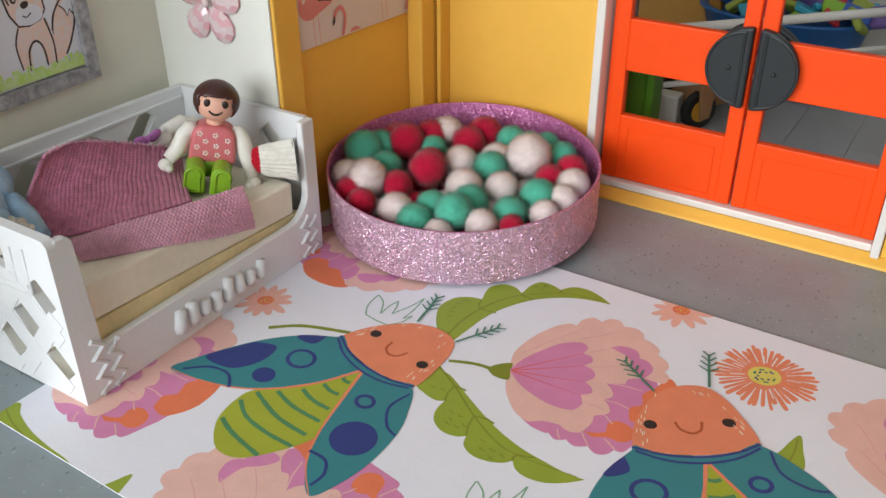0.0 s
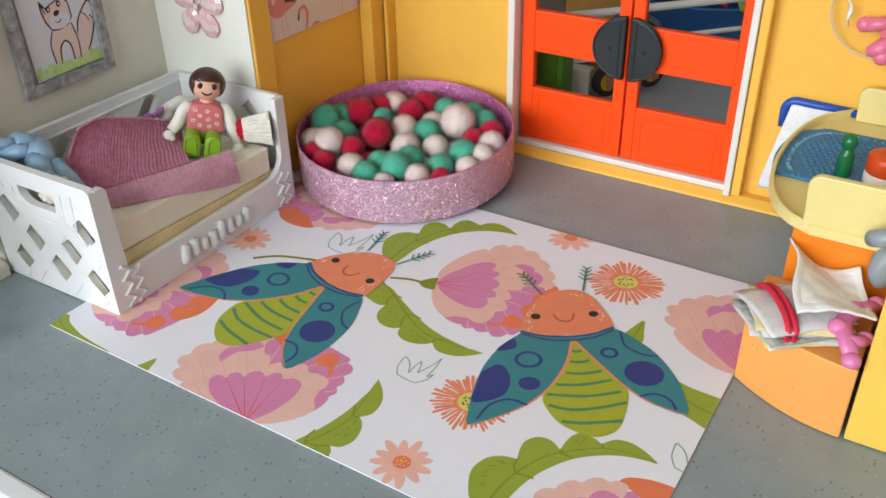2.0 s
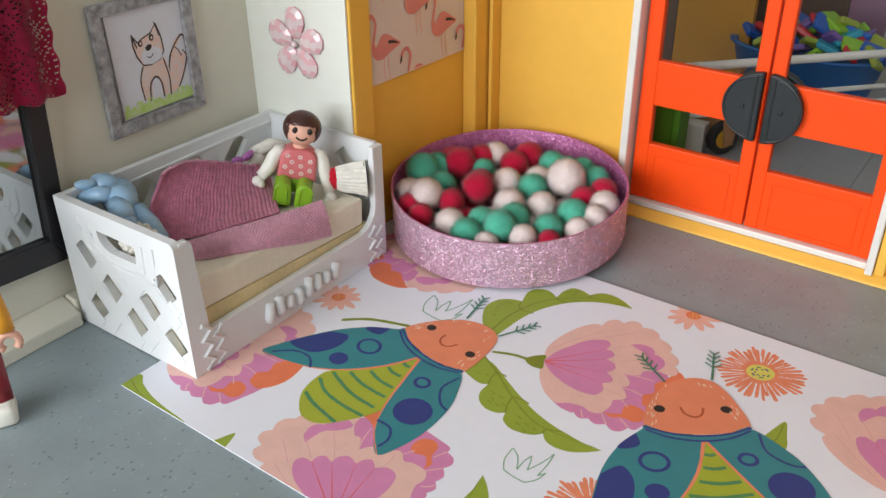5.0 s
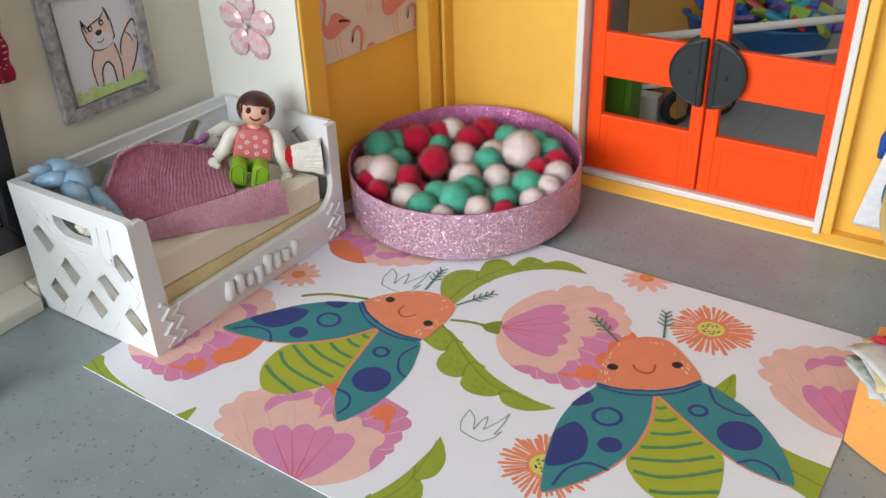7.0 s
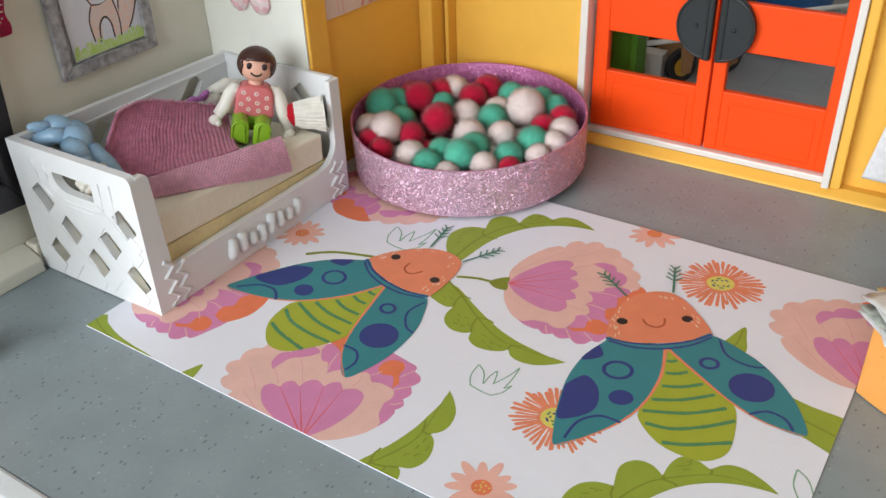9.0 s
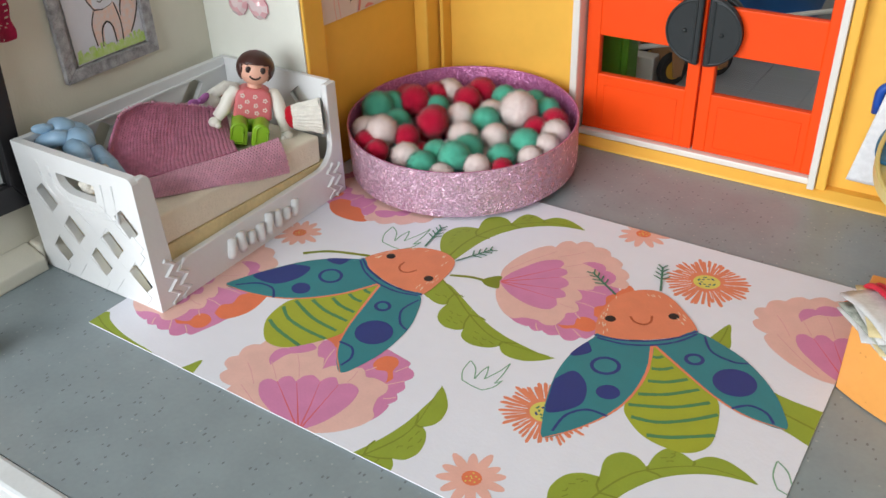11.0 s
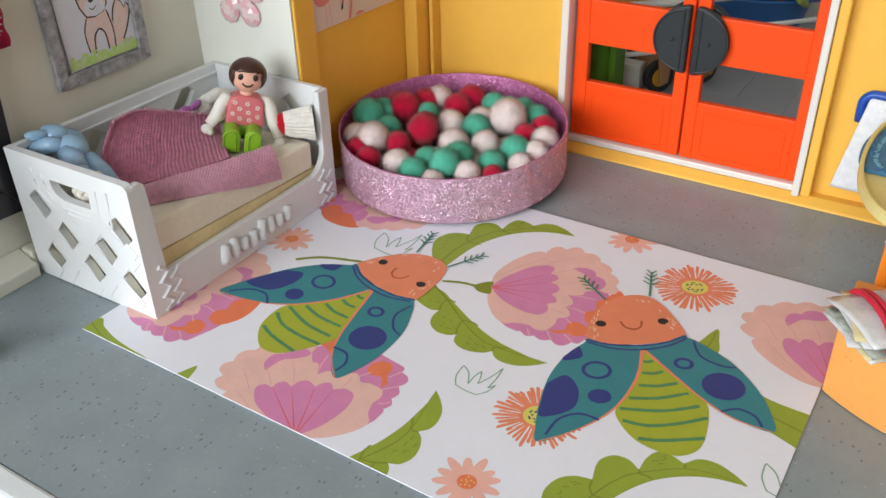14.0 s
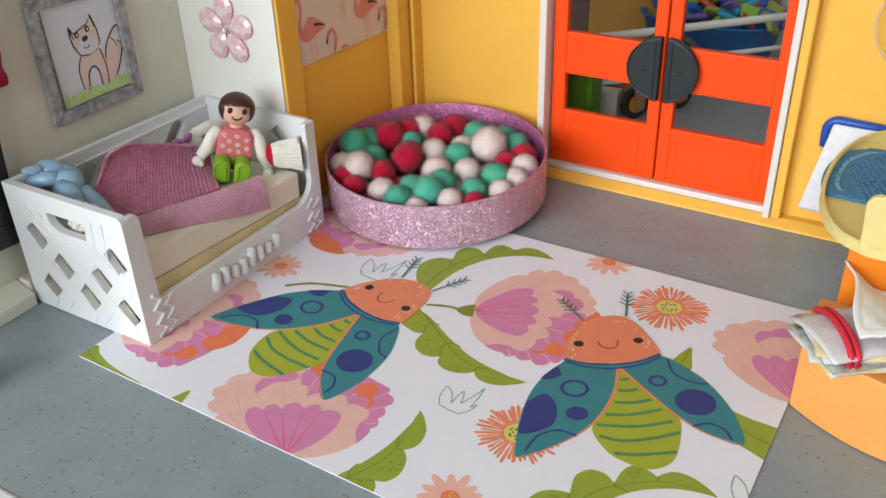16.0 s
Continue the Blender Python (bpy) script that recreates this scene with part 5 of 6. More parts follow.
d.fill(curve((185.4, 103.8), (186.8, 104.6), (188.6, 104.2), (188.4, 102.8), (186.8, 102.0), (185.6, 102.6), (185.4, 103.8)), "pencil")
d.line(curve((185.4, 99.8), (187, 99.0), (189.0, 100.2)), 0.45, "pencil")
d.line([(179.4, 110.6), (180.4, 107), (181.2, 104.4)], 0.6, "pencil")
d.line([(191.6, 113.4), (192.6, 110), (193.2, 107)], 0.5, "pencil")
for k in range(40):
    x = 169.5 + 36.5 * k / 39
    d.line([(x, 76.2), (x + 0.6, 78.2), (x + random.uniform(-0.8, 1.2), 79.0 + random.uniform(0, 3.4))], 1.3, "grass")
d.done("pencil_drawing", drawing)

gems = thing("gem_flower", Matrix.Translation((-0.2652, 0.2450, 0.0955)), "flower of clear pink faceted gem petals stuck on the wall", "gem flower")
for k, deg in enumerate((88, 160, 14, 234, 305)):
    own = bmesh.new()
    rings = []
    for scale_f, z in ((1.0, 0.0004), (1.0, 0.0012), (0.70, 0.0027), (0.36, 0.0034)):
        ring = []
        for j in range(12):
            a = 2 * math.pi * j / 12
            w = 0.0058 * scale_f * (1 + 0.22 * math.cos(a))
            ring.append(own.verts.new((0.0098 + 0.0076 * scale_f * math.cos(a), w * math.sin(a), z)))
        rings.append(ring)
    for a, b in zip(rings, rings[1:]):
        for j in range(12):
            own.faces.new((a[j], a[(j + 1) % 12], b[(j + 1) % 12], b[j]))
    own.faces.new(rings[-1])
    own.faces.new(rings[0][::-1])
    # highlights on facets and darker rims are painted in by gem tone
    for j, f in enumerate(own.faces):
        f.material_index = (0, 1 + (j + k) % 2, 1 + (j // 2 + k) % 3 % 2, 2)[min(3, j // 12)]
    bmesh.ops.recalc_face_normals(own, faces=own.faces[:])
    bmesh.ops.transform(own, matrix=FACE_Y @ Matrix.Rotation(radians(deg), 4, "Z"), verts=own.verts[:])
    part("petal", own, [M["gem_shade_rim"], M["gem"], M["gem_pale_glint"]], gems)
part("bead", ball(0, -0.0022, 0, 0.0016, 0.0012, 0.0016), M["gem_pale_glint"], gems, "small pale bead", smooth=True)

flamingo_card = thing("flamingo_print", Matrix.Translation((-0.2355, 0, 0)), "pale card printed with pink bird shapes on the yellow wall", "wall print")
M["pale_card"] = material("pale_pink_card", (0.72, 0.60, 0.56), 0.6, 0, 0.02, 60)
card = part("card", prism([(0.2608, 0.0760), (0.3365, 0.0740), (0.3368, 0.1900), (0.2608, 0.1900)], 0.0, 0.0010, 0, FACE_X), M["pale_card"], flamingo_card)
d = Motif(0, 0, 0, level=1, limits=rectangle(0.2610, 0.3362, 0.0758, 0.1895), base=0.00102, plane=FACE_X)
for k in range(3):
    for m in range(4):
        for bx, bz in ((269 + 46 * k, 92 + 37 * m), (248 + 46 * k, 71 + 37 * m)):
            def at(x, z):
                return bx + x, bz + z
            d.line([at(1.5, -4), at(1.2, -10), at(2.0, -16)], 0.5, "flesh")
            d.line([at(4.2, -4), at(4.6, -10), at(5.4, -16)], 0.5, "flesh")
            d.fill([at(x, z) for x, z in curve((-7.2, 4), (-7.0, -1), (-4, -4.4), (0.5, -5), (6, -3.2), (14, -0.6), (10, 2.6), (4, 6.2), (0, 6.0), (-4, 2), (-5.4, 5), (-7.2, 4))], "flamingo")
            d.line([at(x, z) for x, z in curve((-6.2, 3.4), (-4.6, 9), (-4.0, 13), (-6.4, 16.6), (-9.6, 15.8), (-11.0, 13.4))], 1.8, "flamingo")
            d.fill([at(x, z) for x, z in curve((-10.4, 14.4), (-11.8, 12.6), (-12.0, 10.4), (-10.6, 11.6), (-10.4, 14.4))], "pencil")
            d.fill([at(x, z) for x, z in curve((5, 1.2), (9, 0.6), (13.2, -0.4), (9, 2.0), (5, 2.6), (5, 1.2))], "pencil")
d.done("bird_drawing", card)

M["black_frame"] = material("black_frame_paint", (0.018, 0.017, 0.020), 0.45, 0, 0.1, 60)
M["mirror"] = material("mirror_glass", (0.40, 0.42, 0.42), 0.03, 1.0, 0.01, 20)
mirror = thing("wall_mirror", Matrix.Translation((-0.2968, 0.1290, 0.0285)) @ Matrix.Rotation(radians(-3.5), 4, "X"), "wall mirror in a wide black frame", "mirror")
for outline in ([(-0.085, 0), (0, 0), (-0.0085, 0.0110), (-0.0765, 0.0110)], [(0, 0), (0, 0.130), (-0.0085, 0.1215), (-0.0085, 0.0110)],
                [(-0.085, 0.130), (-0.0765, 0.1215), (-0.0085, 0.1215), (0, 0.130)], [(-0.085, 0), (-0.0765, 0.0110), (-0.0765, 0.1215), (-0.085, 0.130)]):
    part("frame_bar", prism(outline, 0, 0.0045, 0.0005, FACE_X), M["black_frame"], mirror)
part("glass", box(0.0002, 0.0014, -0.078, -0.007, 0.010, 0.123), M["mirror"], mirror, "clear mirror glass")
trim = part("mirror_trim", prism([(0.0, -0.004), (0.0036, -0.004), (0.0036, 0.16), (0.0, 0.16)], 0, 0.0028, 0.0004, FACE_X), M["cream"])
trim.matrix_world = Matrix.Translation((-0.2969, 0.1293, 0.0285)) @ Matrix.Rotation(radians(-3.5), 4, "X")
tagged(trim, "cream plastic trim strip beside the mirror", "trim", kind="structure")

M["lace"] = material("crimson_lace", (0.50, 0.010, 0.075), 0.8, 0, 0.2, 300, 0.6, 900, sheen=0.3)
own = bmesh.new()
cell = 0.0006
rows_v, cols_v = 156, 136
def lace_point(i, j):
    y, z = 0.0600 + j * cell, 0.0985 + i * cell
    return (-0.2905 + 0.0016 * math.sin(j * 0.23) + 0.0004 * math.sin(i * 0.14), y + 0.0006 * math.sin(i * 0.35), z - 0.0016 * abs(math.sin(j * 0.18)))
grid = {}
for i in range(rows_v):
    for j in range(cols_v):
        pattern = math.sin(i * 1.55 + 0.8 * math.sin(j * 0.2)) * math.sin(j * 1.4) + 0.7 * noise.noise(Vector((i * 0.09, j * 0.09, 5)))
        if pattern > 0.62 and random.random() < 0.75:
            continue
        corner = []
        for a, b in ((i, j), (i, j + 1), (i + 1, j + 1), (i + 1, j)):
            if (a, b) not in grid:
                grid[a, b] = own.verts.new(lace_point(a, b))
            corner.append(grid[a, b])
        own.faces.new(corner)
bmesh.ops.solidify(own, geom=own.faces[:], thickness=0.0004)
tagged(part("lace_cloth", own, M["lace"], smooth=True), "crimson lace cloth hanging over the mirror", "lace cloth")


def standing_doll(at, turn):
    """A standing toy figure in one mesh; it looks towards its own -y."""
    bm = bmesh.new()
    mm = 0.001
    def add(other, slot_index):
        n = len(bm.faces)
        joined(bm, other)
        painted(bm, n, slot_index)
    for s in (-1, 1):
        add(prism([(-4.3 * mm, 0), (4.3 * mm, 0), (4.0 * mm, 8.2 * mm), (-4.0 * mm, 8.2 * mm)], -5.0 * mm, 9.0 * mm, 2.2 * mm, Matrix.Translation((s * 4.2 * mm, 0, 0)) @ FACE_Y, 3), 2)
        add(tube([(s * 4.2 * mm, 0, 6 * mm), (s * 4.2 * mm, 0, 27 * mm)], [4.0 * mm, 4.4 * mm], 14), 0)
        add(tube([(s * 8.0 * mm, 0, 54 * mm), (s * 10.4 * mm, -0.6 * mm, 52 * mm), (s * 12.0 * mm, -2.5 * mm, 43 * mm), (s * 12.6 * mm, -4.5 * mm, 38.0 * mm)], [3.2 * mm, 3.6 * mm, 3.3 * mm, 3.1 * mm], 14), 1)
        add(tube([(s * 12.6 * mm + q[0] * mm, -5.4 * mm, 34.0 * mm + q[1] * mm) for q in arc(0, 0, 3.4, -50, 230, 14)], 1.5 * mm, 8), 3)
    add(prism([(-8.2 * mm, 27 * mm), (8.2 * mm, 27 * mm), (7.4 * mm, 54 * mm), (4.6 * mm, 57 * mm), (-4.6 * mm, 57 * mm), (-7.4 * mm, 54 * mm)], -5 * mm, 5 * mm, 1.6 * mm, FACE_Y, 4), 1)
    add(tube([(0, 0, 56 * mm), (0, 0, 60 * mm)], 3 * mm, 14), 3)
    add(ball(0, 0, 66 * mm, 8 * mm, 7.6 * mm, 8 * mm), 3)
    add(ball(0, 1.2 * mm, 68 * mm, 9 * mm, 8.4 * mm, 8 * mm), 4)
    ob = part("toy_figure", bm, [M["red_leg"], M["sleeve"], M["milk"], M["skin"], M["hair"]])
    ob.matrix_world = Matrix.Translation(at) @ Matrix.Rotation(radians(turn), 4, "Z")
    return tagged(ob, "standing toy figure with yellow sleeves, dark red legs and white shoes", "toy figure")


M["red_leg"] = material("dark_red_plastic", (0.26, 0.012, 0.025), 0.4, 0, 0.03, 60)
M["sleeve"] = material("golden_plastic", (0.74, 0.33, 0.02), 0.4, 0, 0.03, 60)
standing_doll((-0.2612, 0.0665, 0.0), 62)


# ---- toy changing table with its tray ----
M["lemon"] = material("lemon_plastic", (0.76, 0.64, 0.26), 0.4, 0, 0.03, 30, 0.05, 900)
M["amber"] = material("amber_plastic", (0.83, 0.23, 0.012), 0.42, 0, 0.03, 30)
M["apricot"] = speckle(material("apricot_plastic", (0.83, 0.36, 0.085), 0.5, 0, 0.04, 40, 0.1, 900), (0.50, 0.17, 0.03), 520, 0.05, 0.5)
M["sun_yellow"] = material("sun_yellow_plastic", (0.83, 0.53, 0.085), 0.42, 0, 0.03, 30)
M["mat_blue"] = material("blue_ribbed_mat", (0.038, 0.185, 0.36), 0.6, 0, 0.16, 200, 0.4, 700)
M["mat_light"] = material("pale_blue_stitch", (0.16, 0.38, 0.47), 0.6, 0, 0.08, 200)
M["clip_blue"] = material("royal_blue_plastic", (0.012, 0.075, 0.40), 0.35, 0, 0.05, 40)
M["tissue"] = material("white_tissue", (0.79, 0.80, 0.82), 0.85, 0, 0.06, 400, 0.7, 900)
M["napkin"] = material("napkin_cloth", (0.80, 0.80, 0.78), 0.9, 0, 0.04, 300, 0.18, 1600, sheen=0.2)
M["peg"] = material("green_peg_plastic", (0.006, 0.15, 0.050), 0.25, 0, 0.05, 60)
M["cap"] = material("orange_red_cap", (0.72, 0.075, 0.012), 0.35, 0, 0.04, 60)
M["banknote"] = material("printed_note_paper", (0.42, 0.44, 0.39), 0.75, 0, 0.25, 300, 0.2, 700, second=(0.20, 0.22, 0.19))
M["wrapper"] = material("glossy_clear_wrapper", (0.66, 0.66, 0.66), 0.25, 0, 0.10, 120, 0.3, 300)
M["band"] = material("red_rubber_band", (0.62, 0.02, 0.05), 0.45, 0, 0.06, 90)
M["bear_pink"] = material("pink_plastic", (0.72, 0.20, 0.42), 0.35, 0, 0.04, 60)
M["toy_pink"] = material("rose_pink_plastic", (0.74, 0.17, 0.28), 0.3, 0, 0.04, 60)
M["elephant"] = material("grey_blue_plastic", (0.27, 0.32, 0.36), 0.4, 0, 0.05, 60)

M["clear_rim"] = material("clear_plastic_rim", (0.84, 0.80, 0.84), 0.15, 0, 0.02, 60, transmission=0.6)
table = thing("changing_table", Matrix(), "toy changing table with lemon tray, amber front and apricot step", "toy table")
curve_front = [(0.0225, 0.2440), (0.0222, 0.2150)] + [(0.0222 + 0.0410 * t, 0.2150 - 0.0150 * (1 - (1 - t) ** 2)) for t in [k / 12 for k in range(1, 13)]] + [(0.0632, 0.2440)]
part("step", prism(curve_front, 0.0004, 0.0310, 0.0006), M["apricot"], table, "apricot orange curved step")
part("front_panel", box(0.0280, 0.1200, 0.2445, 0.2520, 0.0004, 0.0546, 0.0006), M["amber"], table, "amber orange front panel")
part("side_block", box(0.0645, 0.1200, 0.2005, 0.2443, 0.0004, 0.1050, 0.0008), M["sun_yellow"], table, "sun yellow side block")
part("rear_leg", box(0.0400, 0.1200, 0.3300, 0.3400, 0.0004, 0.0546, 0.0006), M["amber"], table)
# tray: rounded floor with a rim, and two taller lips
TC = (0.0560, 0.2970)
def tray_outline(grow):
    left = [(TC[0] - 0.0135 - (0.0315 + grow) * abs(math.cos(radians(a))) ** 0.8, TC[1] + (0.0575 + grow) * math.copysign(abs(math.sin(radians(a))) ** 0.9, math.sin(radians(a)))) for a in range(120, 247, 6)]
    return [(0.120, TC[1] + 0.0570 + grow), (0.0300, TC[1] + 0.0570 + grow)] + left + [(0.0345, TC[1] - 0.0570 - grow), (0.120, TC[1] - 0.0570 - grow)]
part("tray_floor", prism(tray_outline(0.0), 0.0548, 0.0560, 0.0003), M["lemon"], table)
outer, inner_line = tray_outline(0.0012), tray_outline(-0.0004)
rim = bmesh.new()
n_o = len(outer)
loops = [[rim.verts.new((x, y, z)) for x, y in line] for line, z in ((outer, 0.0552), (outer, 0.0596), (inner_line, 0.0596), (inner_line, 0.0550))]
for a, b in zip(loops, loops[1:]):
    for k in range(n_o - 1):
        rim.faces.new((a[k], a[k + 1], b[k + 1], b[k]))
bmesh.ops.recalc_face_normals(rim, faces=rim.faces[:])
bmesh.ops.bevel(rim, geom=[e for e in rim.edges if not e.is_boundary and e.calc_face_angle(0) > 0.8], offset=0.0004, segments=2, affect="EDGES")
part("tray_rim", rim, M["lemon"], table)
lip = [(0.0312, 0.0562), (0.1200, 0.0562), (0.1200, 0.0786), (0.0348, 0.0786)] + arc(0.0348, 0.0741, 0.0045, 90, 175, 8)[1:] + [(0.0310, 0.0640)]
part("front_lip", prism(lip, 0, 0.0030, 0.0005, Matrix.Translation((0, 0.2425, 0)) @ FACE_Y), M["lemon"], table)
part("back_lip", prism([(x + 0.0005, z - (0.006 if z > 0.06 else 0)) for x, z in lip], 0, 0.0030, 0.0005, Matrix.Translation((0, 0.3510, 0)) @ FACE_Y), M["lemon"], table)

mat_shape = [(0.110, 0.3300), (0.0235, 0.3310)] + curve((0.0235, 0.3310), (0.0130, 0.3225), (0.0088, 0.3060), (0.0090, 0.2900), (0.0120, 0.2800), (0.0180, 0.2785), (0.0300, 0.2780)) + [(0.110, 0.2780)]
changing_mat = thing("changing_mat", Matrix(), "blue mat with an embossed scale pattern lying in the tray", "mat")
part("pad", prism(mat_shape, 0.0562, 0.0576, 0.0003), M["mat_blue"], changing_mat)
bumps = bmesh.new()
for i in range(17):
    for j in range(20):
        x, y = 0.0110 + 0.0027 * j + (0.00135 if i % 2 else 0), 0.2805 + 0.0030 * i
        if x > 0.061 or x < 0.0110 + 14 * (y - 0.302) ** 2 or abs(x - 0.0160 - 14 * (y - 0.304) ** 2) < 0.0016:
            continue
        ball(x, y, 0.0576, 0.00125, 0.00175, 0.0005, 8, 6, bm=bumps)
part("embossing", bumps, M["mat_blue"], changing_mat, kind="stuff", smooth=True)
stitch = bmesh.new()
for k, (x, y) in enumerate(curve((0.0475, 0.3260), (0.0265, 0.3270), (0.0180, 0.3190), (0.0146, 0.3050), (0.0150, 0.2900), (0.0178, 0.2830), n=7)):
    ball(x, y, 0.0577, 0.0011, 0.0008, 0.0004, 8, 6, bm=stitch)
part("stitching", stitch, M["mat_light"], changing_mat, kind="stuff", smooth=True)


def lathe(name, profile, mat, at, label, category):
    own = bmesh.new()
    rings = [[own.verts.new((r * math.cos(a), r * math.sin(a), z)) for a in [2 * math.pi * k / 24 for k in range(24)]] for r, z in profile]
    for a, b in zip(rings, rings[1:]):
        for k in range(24):
            own.faces.new((a[k], a[(k + 1) % 24], b[(k + 1) % 24], b[k]))
    own.faces.new(rings[0][::-1])
    own.faces.new(rings[-1])
    bmesh.ops.recalc_face_normals(own, faces=own.faces[:])
    ob = part(name, own, mat, smooth=True)
    ob.matrix_world = Matrix.Translation(at)
    return tagged(ob, label, category) if label else ob


lathe("toy_bottle", [(0.0028, 0), (0.0031, 0.0005), (0.0030, 0.0094), (0.0026, 0.0106), (0.0019, 0.0114), (0.0020, 0.0124), (0.0029, 0.0134), (0.0032, 0.0150), (0.0027, 0.0169), (0.0015, 0.0179), (0.0004, 0.0181)],
      M["peg"], (0.0364, 0.2876, 0.0577), "dark green glossy plastic toy bottle", "toy bottle")
jar = thing("toy_jar", Matrix.Translation((0.0515, 0.2868, 0.0577)), "small white toy jar with an orange red cap", "toy jar")
lathe("jar_body", [(0.0068, 0), (0.0076, 0.0008), (0.0076, 0.0050), (0.0070, 0.0058)], M["milk"], (0, 0, 0), "", "").parent = jar
lathe("cap", [(0.0073, 0.0056), (0.0076, 0.0060), (0.0075, 0.0118), (0.0066, 0.0131), (0.0030, 0.0134)], M["cap"], (0, 0, 0), "", "").parent = jar

clipboard = thing("clipboard", Matrix(), "royal blue plastic clip rail on the yellow wall", "clip rail")
rail = [(-0.0002, 0.3540, 0.0450), (-0.0004, 0.3540, 0.0500)] + [(x, 0.3540, z) for x, z in arc(0.0046, 0.0532, 0.0050, 185, 92, 9)] + [(0.0080, 0.3540, 0.0581), (0.0450, 0.3540, 0.0568)]
part("rail", tube(rail, 0.0021, 12), M["clip_blue"], clipboard, smooth=True)
def tissue_sheet(u, v):
    top = Vector((0.0026 + 0.036 * u, 0.3528, 0.0570))
    low = Vector((-0.0052 + 0.042 * u, 0.3480, 0.0140 - 0.003 * u))
    p = top.lerp(low, v)
    p.y -= 0.0016 * math.sin(math.pi * v) + 0.0010 * math.sin(5 * u + 2 * v)
    return p
tagged(part("paper_towel", sheet(tissue_sheet, 24, 24, 0.0005), M["tissue"], smooth=True), "white paper towel hanging from the blue clip rail", "paper towel")

dish = thing("clear_dish", Matrix.Translation((0.0318, 0.3545, 0.1060)) @ Matrix.Scale(0.95, 4), "clear round plastic dish fixed on the yellow wall", "clear dish")
part("rim", tube([(0.0222 * math.cos(a), -0.0030, 0.0222 * math.sin(a)) for a in [2 * math.pi * k / 48 for k in range(49)]], 0.0004, 8), M["clear_rim"], dish, smooth=True)
bowl = bmesh.new()
rings = [[bowl.verts.new((r * math.cos(a), y, r * math.sin(a))) for a in [2 * math.pi * k / 48 for k in range(48)]] for r, y in ((0.0224, -0.0030), (0.0216, 0.0002), (0.0190, 0.0012), (0.0002, 0.0014))]
for a, b in zip(rings, rings[1:]):
    for k in range(48):
        bowl.faces.new((a[k], a[(k + 1) % 48], b[(k + 1) % 48], b[k]))
bowl_ob = part("bowl", bowl, M["glass"], dish, smooth=True)
bowl_ob.visible_shadow = False
toy = bmesh.new()
ball(0.0360, 0.3480, 0.1085, 0.0085, 0.0050, 0.0100, bm=toy)
ball(0.0350, 0.3470, 0.1215, 0.0065, 0.0055, 0.0060, bm=toy)
tube([(0.0320, 0.3470, 0.1120), (0.0270, 0.3460, 0.1105), (0.0215, 0.3455, 0.1098)], [0.0030, 0.0028, 0.0032], 12, toy)
ball(0.0212, 0.3455, 0.1098, 0.0034, bm=toy)
tube([(0.0330, 0.3470, 0.1030), (0.0285, 0.3450, 0.1000), (0.0245, 0.3440, 0.0985)], [0.0040, 0.0036, 0.0020], 12, toy)
ball(0.0310, 0.3450, 0.0970, 0.0038, 0.0034, 0.0036, bm=toy)
ball(0.0420, 0.3450, 0.0975, 0.0046, 0.0034, 0.0036, bm=toy)
bmesh.ops.translate(toy, vec=(0.005, 0, -0.0087), verts=toy.verts[:])
tagged(part("pink_toy", toy, M["toy_pink"], smooth=True), "glossy rose pink plastic toy sitting in the clear dish", "toy")
tagged(part("paper_scrap", sheet(lambda u, v: Vector((0.0165 + 0.0022 * u * (1 - v) + 0.0030 * v + 0.0008 * math.sin(6 * v), 0.3510 - 0.001 * u, 0.1098 - 0.0105 * v - 0.002 * u)), 4, 8, 0.0003), M["tissue"], smooth=True), "small white paper scrap inside the clear dish", "paper scrap")

# ---- things lying on the step ----
bundle = thing("banknote_bundle", pose(0.0382, 0.2160, 0.0312, 0, 0, 31), "bundle of folded paper notes held by red rubber bands", "note bundle")
for k in range(7):
    turn, dx, dy = (13 * math.sin(2.1 * k + 1), 0.0012 * math.sin(1.7 * k), 0.0010 * math.cos(2.9 * k))
    own = sheet(lambda u, v, k=k: Vector((-0.0160 + 0.032 * u + dx, -0.0140 + 0.028 * v + dy, 0.0006 + 0.0011 * k + 0.0007 * math.sin(3 * u + k) * u + 0.0016 * math.sin(math.pi * v) * (k > 4) + 0.0006 * noise.noise(Vector((5 * u, 4 * v, k))))), 14, 8, 0.0005)
    bmesh.ops.rotate(own, matrix=Matrix.Rotation(radians(turn), 3, "Z"), verts=own.verts[:])
    part("note", own, (M["wrapper"], M["card"], M["wrapper"], M["banknote"], M["wrapper"], M["card"], M["wrapper"])[k], bundle, "pale glossy wrapper" if k % 2 == 0 else "", smooth=True)
for x in (-0.0084, -0.0059):
    loop = [(x + 0.0009 * math.sin(a) - 0.0008 * math.cos(a), 0.0150 * math.cos(a), 0.0052 + 0.0058 * math.sin(a)) for a in [2 * math.pi * k / 32 for k in range(33)]]
    part("rubber_band", tube(loop, 0.0011, 8), M["band"], bundle, "red rubber band", smooth=True)

